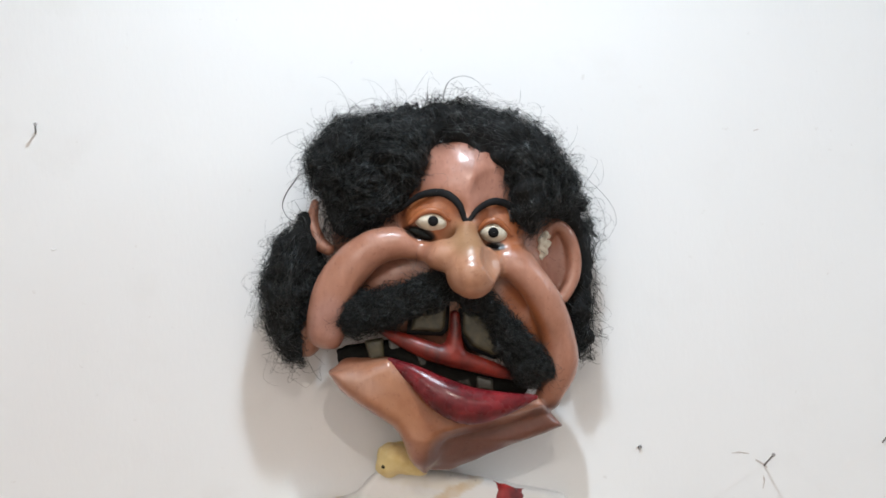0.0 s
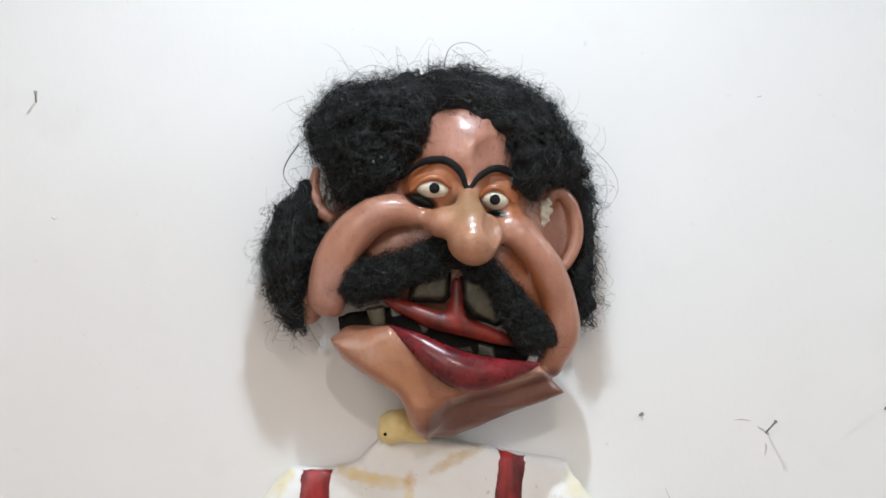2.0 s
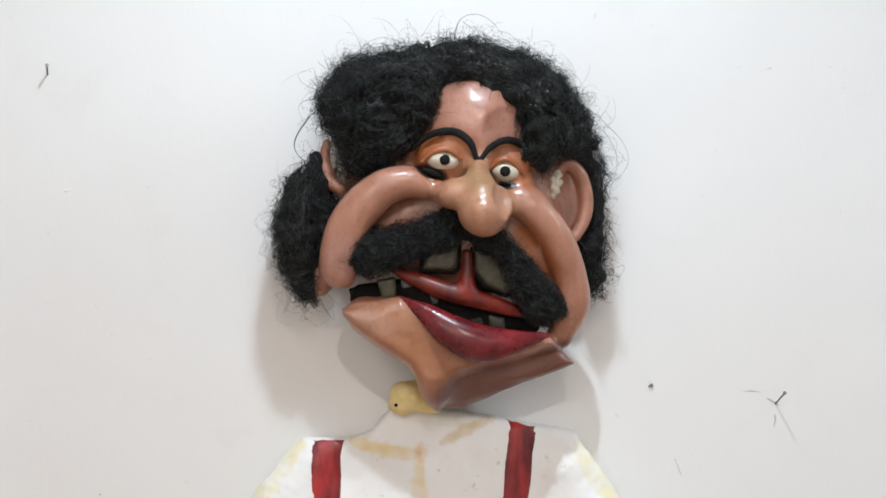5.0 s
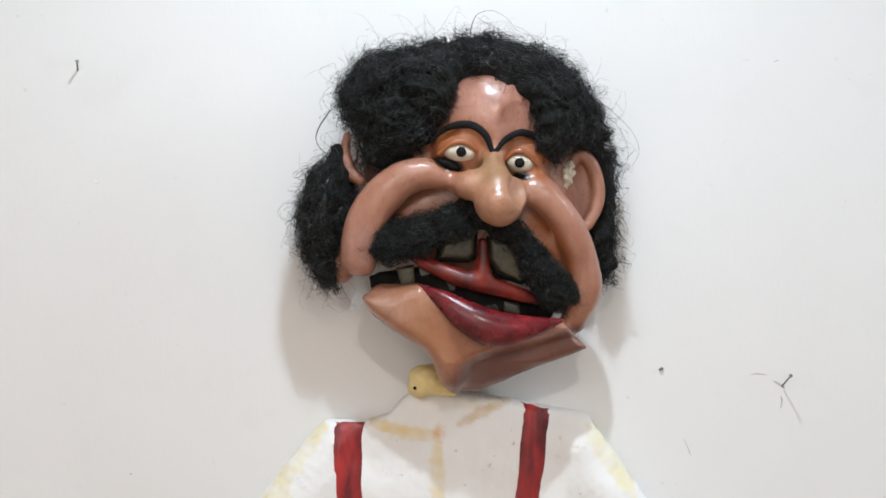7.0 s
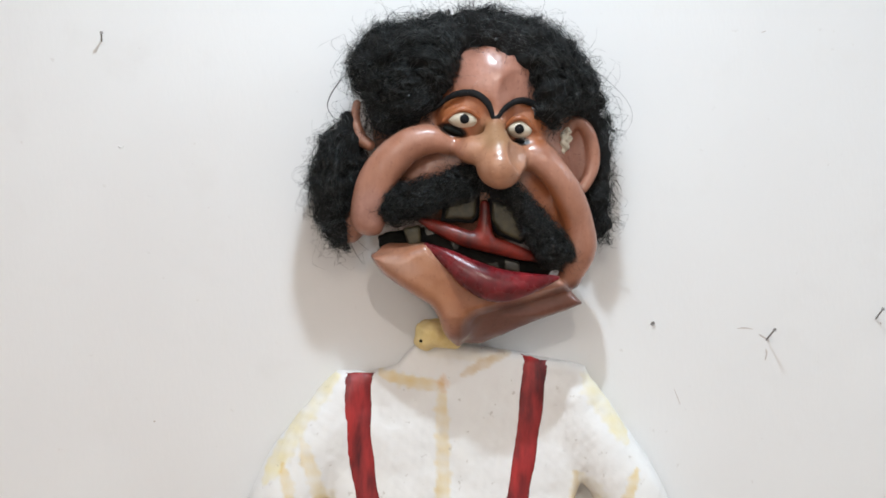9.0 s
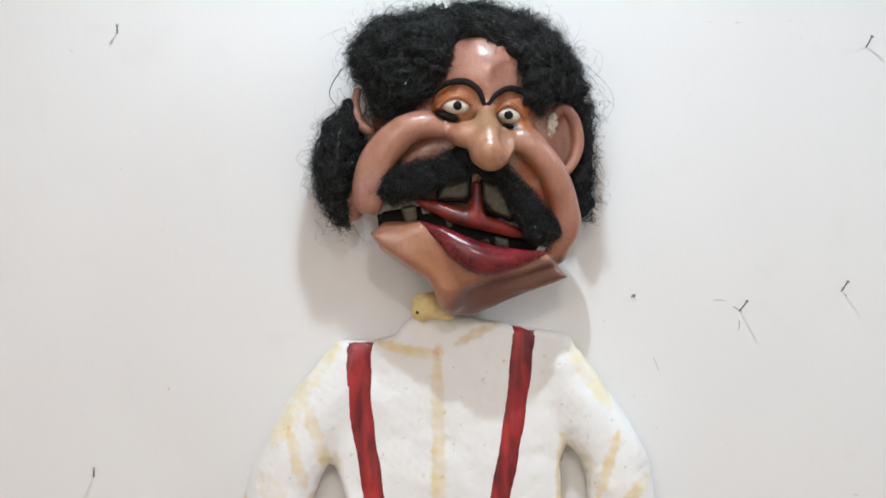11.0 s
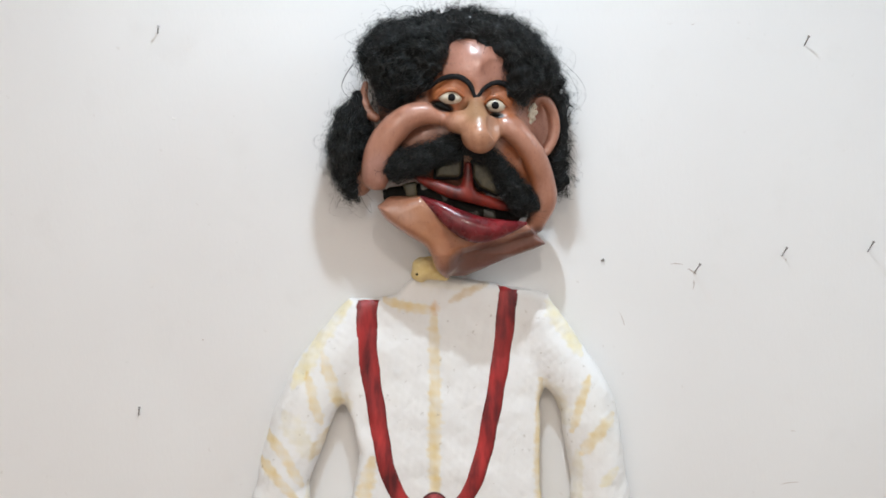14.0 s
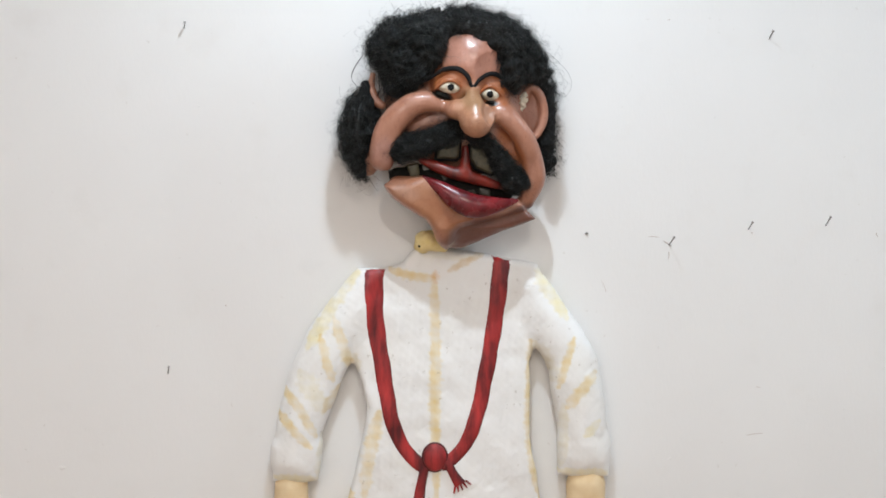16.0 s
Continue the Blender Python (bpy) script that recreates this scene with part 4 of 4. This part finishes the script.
puppet.field(body, SHIRT, shirt_paint)
fists = Field((-0.40, -0.08, 0.90), (0.36, 0.0, 1.06), 0.0032)
fists.tube([(-0.324, -0.024, 1.022), (-0.325, -0.024, 0.971), (-0.320, -0.024, 0.935)], [0.0342, 0.0342, 0.0228], 0.01, 0.8)
fists.tube([(0.285, -0.024, 1.012), (0.285, -0.024, 0.956), (0.283, -0.024, 0.920)], [0.0410, 0.0388, 0.0251], 0.01, 0.8)
puppet.field(fists, HAND)

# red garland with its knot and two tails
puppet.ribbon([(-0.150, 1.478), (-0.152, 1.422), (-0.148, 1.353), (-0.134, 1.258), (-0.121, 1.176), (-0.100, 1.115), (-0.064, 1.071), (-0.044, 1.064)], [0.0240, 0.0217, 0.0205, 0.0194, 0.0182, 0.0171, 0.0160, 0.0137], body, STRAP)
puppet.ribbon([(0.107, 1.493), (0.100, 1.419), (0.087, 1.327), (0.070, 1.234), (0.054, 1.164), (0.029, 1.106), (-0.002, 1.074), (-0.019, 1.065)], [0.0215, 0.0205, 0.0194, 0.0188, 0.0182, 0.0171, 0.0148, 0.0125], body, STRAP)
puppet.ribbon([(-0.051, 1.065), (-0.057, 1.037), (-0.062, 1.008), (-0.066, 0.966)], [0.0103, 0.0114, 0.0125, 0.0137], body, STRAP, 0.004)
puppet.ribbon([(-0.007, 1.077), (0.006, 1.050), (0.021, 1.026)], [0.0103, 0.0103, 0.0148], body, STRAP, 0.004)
fx, fz = (0.021, 1.026)
for n, turn in enumerate((-38, -22, -8, 8, 26)):
    a = radians(turn - 62)
    sx, sz = fx + (n - 2) * 0.0052, fz + 0.002 + (n - 2) * 0.003
    puppet.ribbon([(sx, sz), (sx + 0.007 * math.cos(a), sz + 0.007 * math.sin(a)), (sx + 0.015 * math.cos(a), sz + 0.015 * math.sin(a))], [0.0030, 0.0026, 0.0016], body, STRAP, 0.003)
kx, kz = (-0.031, 1.084)
puppet.ball((kx, body.front(kx, kz) - 0.001, kz), (0.0239, 0.010, 0.0285), STRAP)
puppet.ball((kx, body.front(kx, kz) + 0.001, kz), (0.0274, 0.006, 0.0319), DARK_RED)

figure = puppet.object("wall_puppet")
tagged(figure, "caricature wall puppet, black wig and moustache, white shirt, red garland", "puppet")


# ---- nails and marks on the wall ----
def nail(base, tip, radius=0.0013):
    bm = bmesh.new()
    a, b = Vector(base), Vector(tip)
    turn = (b - a).to_track_quat("Z", "Y").to_matrix().to_4x4()
    length = (b - a).length
    for r1, r2, z0, z1 in ((radius, radius, -0.01, length), (radius * 1.9, radius * 2.0, length, length + 0.0012)):
        bmesh.ops.create_cone(bm, cap_ends=True, segments=12, radius1=r1, radius2=r2, depth=z1 - z0, matrix=Matrix.Translation(a) @ turn @ Matrix.Translation((0, 0, (z0 + z1) / 2)))
    me = bpy.data.meshes.new("nail")
    bm.to_mesh(me)
    bm.free()
    me.materials.append(STEEL)
    ob = new("nail", me)
    return tagged(ob, "thin steel nail driven slantwise into the white wall", "nail", "nails in the wall")


for base, tip in (
    ((0.461, 0.000, 1.510), (0.462, -0.036, 1.528)),
    ((0.628, 0.000, 1.541), (0.627, -0.029, 1.557)),
    ((0.793, 0.000, 1.548), (0.789, -0.035, 1.567)),
    ((0.960, 0.000, 1.557), (0.955, -0.035, 1.576)),
    ((0.664, 0.000, 1.933), (0.663, -0.026, 1.946)),
    ((-0.524, 0.000, 1.953), (-0.520, -0.020, 1.962)),
    ((-0.572, 0.000, 1.257), (-0.567, -0.022, 1.274)),
    ((0.286, 0.000, 1.535), (0.288, -0.003, 1.536)),
):
    nail(base, tip)


def wall_mark(name, points, widths, mat, label, depth=0.0012):
    """A dab or a stroke on the wall, slightly proud of it."""
    line = spline([(x, 0, z) for x, z in points], widths, 6)
    bm = bmesh.new()
    rows = []
    for n, p in enumerate(line):
        t = line[min(n + 1, len(line) - 1), :3] - line[max(n - 1, 0), :3]
        side = Vector((t[2], 0, -t[0])).normalized()
        wide = p[3] * (0.8 + 0.5 * noise.noise((p[0] * 300, n * 0.7, p[2] * 300)))
        rows.append([bm.verts.new(Vector((p[0], -depth * h, p[2])) + side * wide * q) for q, h in ((-1, 0), (-0.5, 0.8), (0, 1), (0.5, 0.8), (1, 0))])
    for a, b in zip(rows, rows[1:]):
        for i in range(4):
            bm.faces.new((a[i], a[i + 1], b[i + 1], b[i]))
    bmesh.ops.recalc_face_normals(bm, faces=bm.faces[:])
    me = bpy.data.meshes.new(name)
    bm.to_mesh(me)
    bm.free()
    me.materials.append(mat)
    me.polygons.foreach_set("use_smooth", [True] * len(me.polygons))
    return tagged(new(name, me), label, "wall mark", kind="structure")


for points, widths, mat in (
    ([(-0.796, 1.067), (-0.790, 1.065), (-0.782, 1.066)], (0.002, 0.005, 0.002), PUTTY),
    ([(-0.502, 1.801), (-0.498, 1.798), (-0.494, 1.800)], (0.0006, 0.0018, 0.0006), PUTTY),
    ([(0.462, 1.054), (0.467, 1.058), (0.473, 1.055)], (0.0006, 0.0018, 0.0006), PUTTY),
):
    wall_mark("filler_dab", points, widths, mat, "small white filler dab on the wall", 0.0013)
for points, widths in (
    ([(-0.454, 1.395), (-0.451, 1.395)], (0.0015, 0.0015)),
    ([(0.460, 1.496), (0.461, 1.488), (0.459, 1.479)], (0.0010, 0.0012, 0.0008)),
    ([(0.416, 1.527), (0.427, 1.528), (0.440, 1.526)], (0.0006, 0.0011, 0.0006)),
    ([(0.449, 1.518), (0.461, 1.511), (0.465, 1.507)], (0.0008, 0.0018, 0.0008)),
    ([(0.635, 1.535), (0.636, 1.532)], (0.0016, 0.0016)),
    ([(0.631, 1.104), (0.648, 1.107), (0.667, 1.108)], (0.0004, 0.0010, 0.0004)),
    ([(0.321, 1.436), (0.326, 1.424), (0.330, 1.413)], (0.0004, 0.0008, 0.0004)),
    ([(0.651, 1.208), (0.659, 1.206)], (0.0008, 0.0008)),
    ([(0.450, 1.970), (0.457, 1.972)], (0.0008, 0.0008)),
    ([(0.901, 1.531), (0.905, 1.522)], (0.0012, 0.0010)),
):
    wall_mark("wall_scratch", points, widths, RUST, "faint brown scratch in the wall paint", 0.0006)
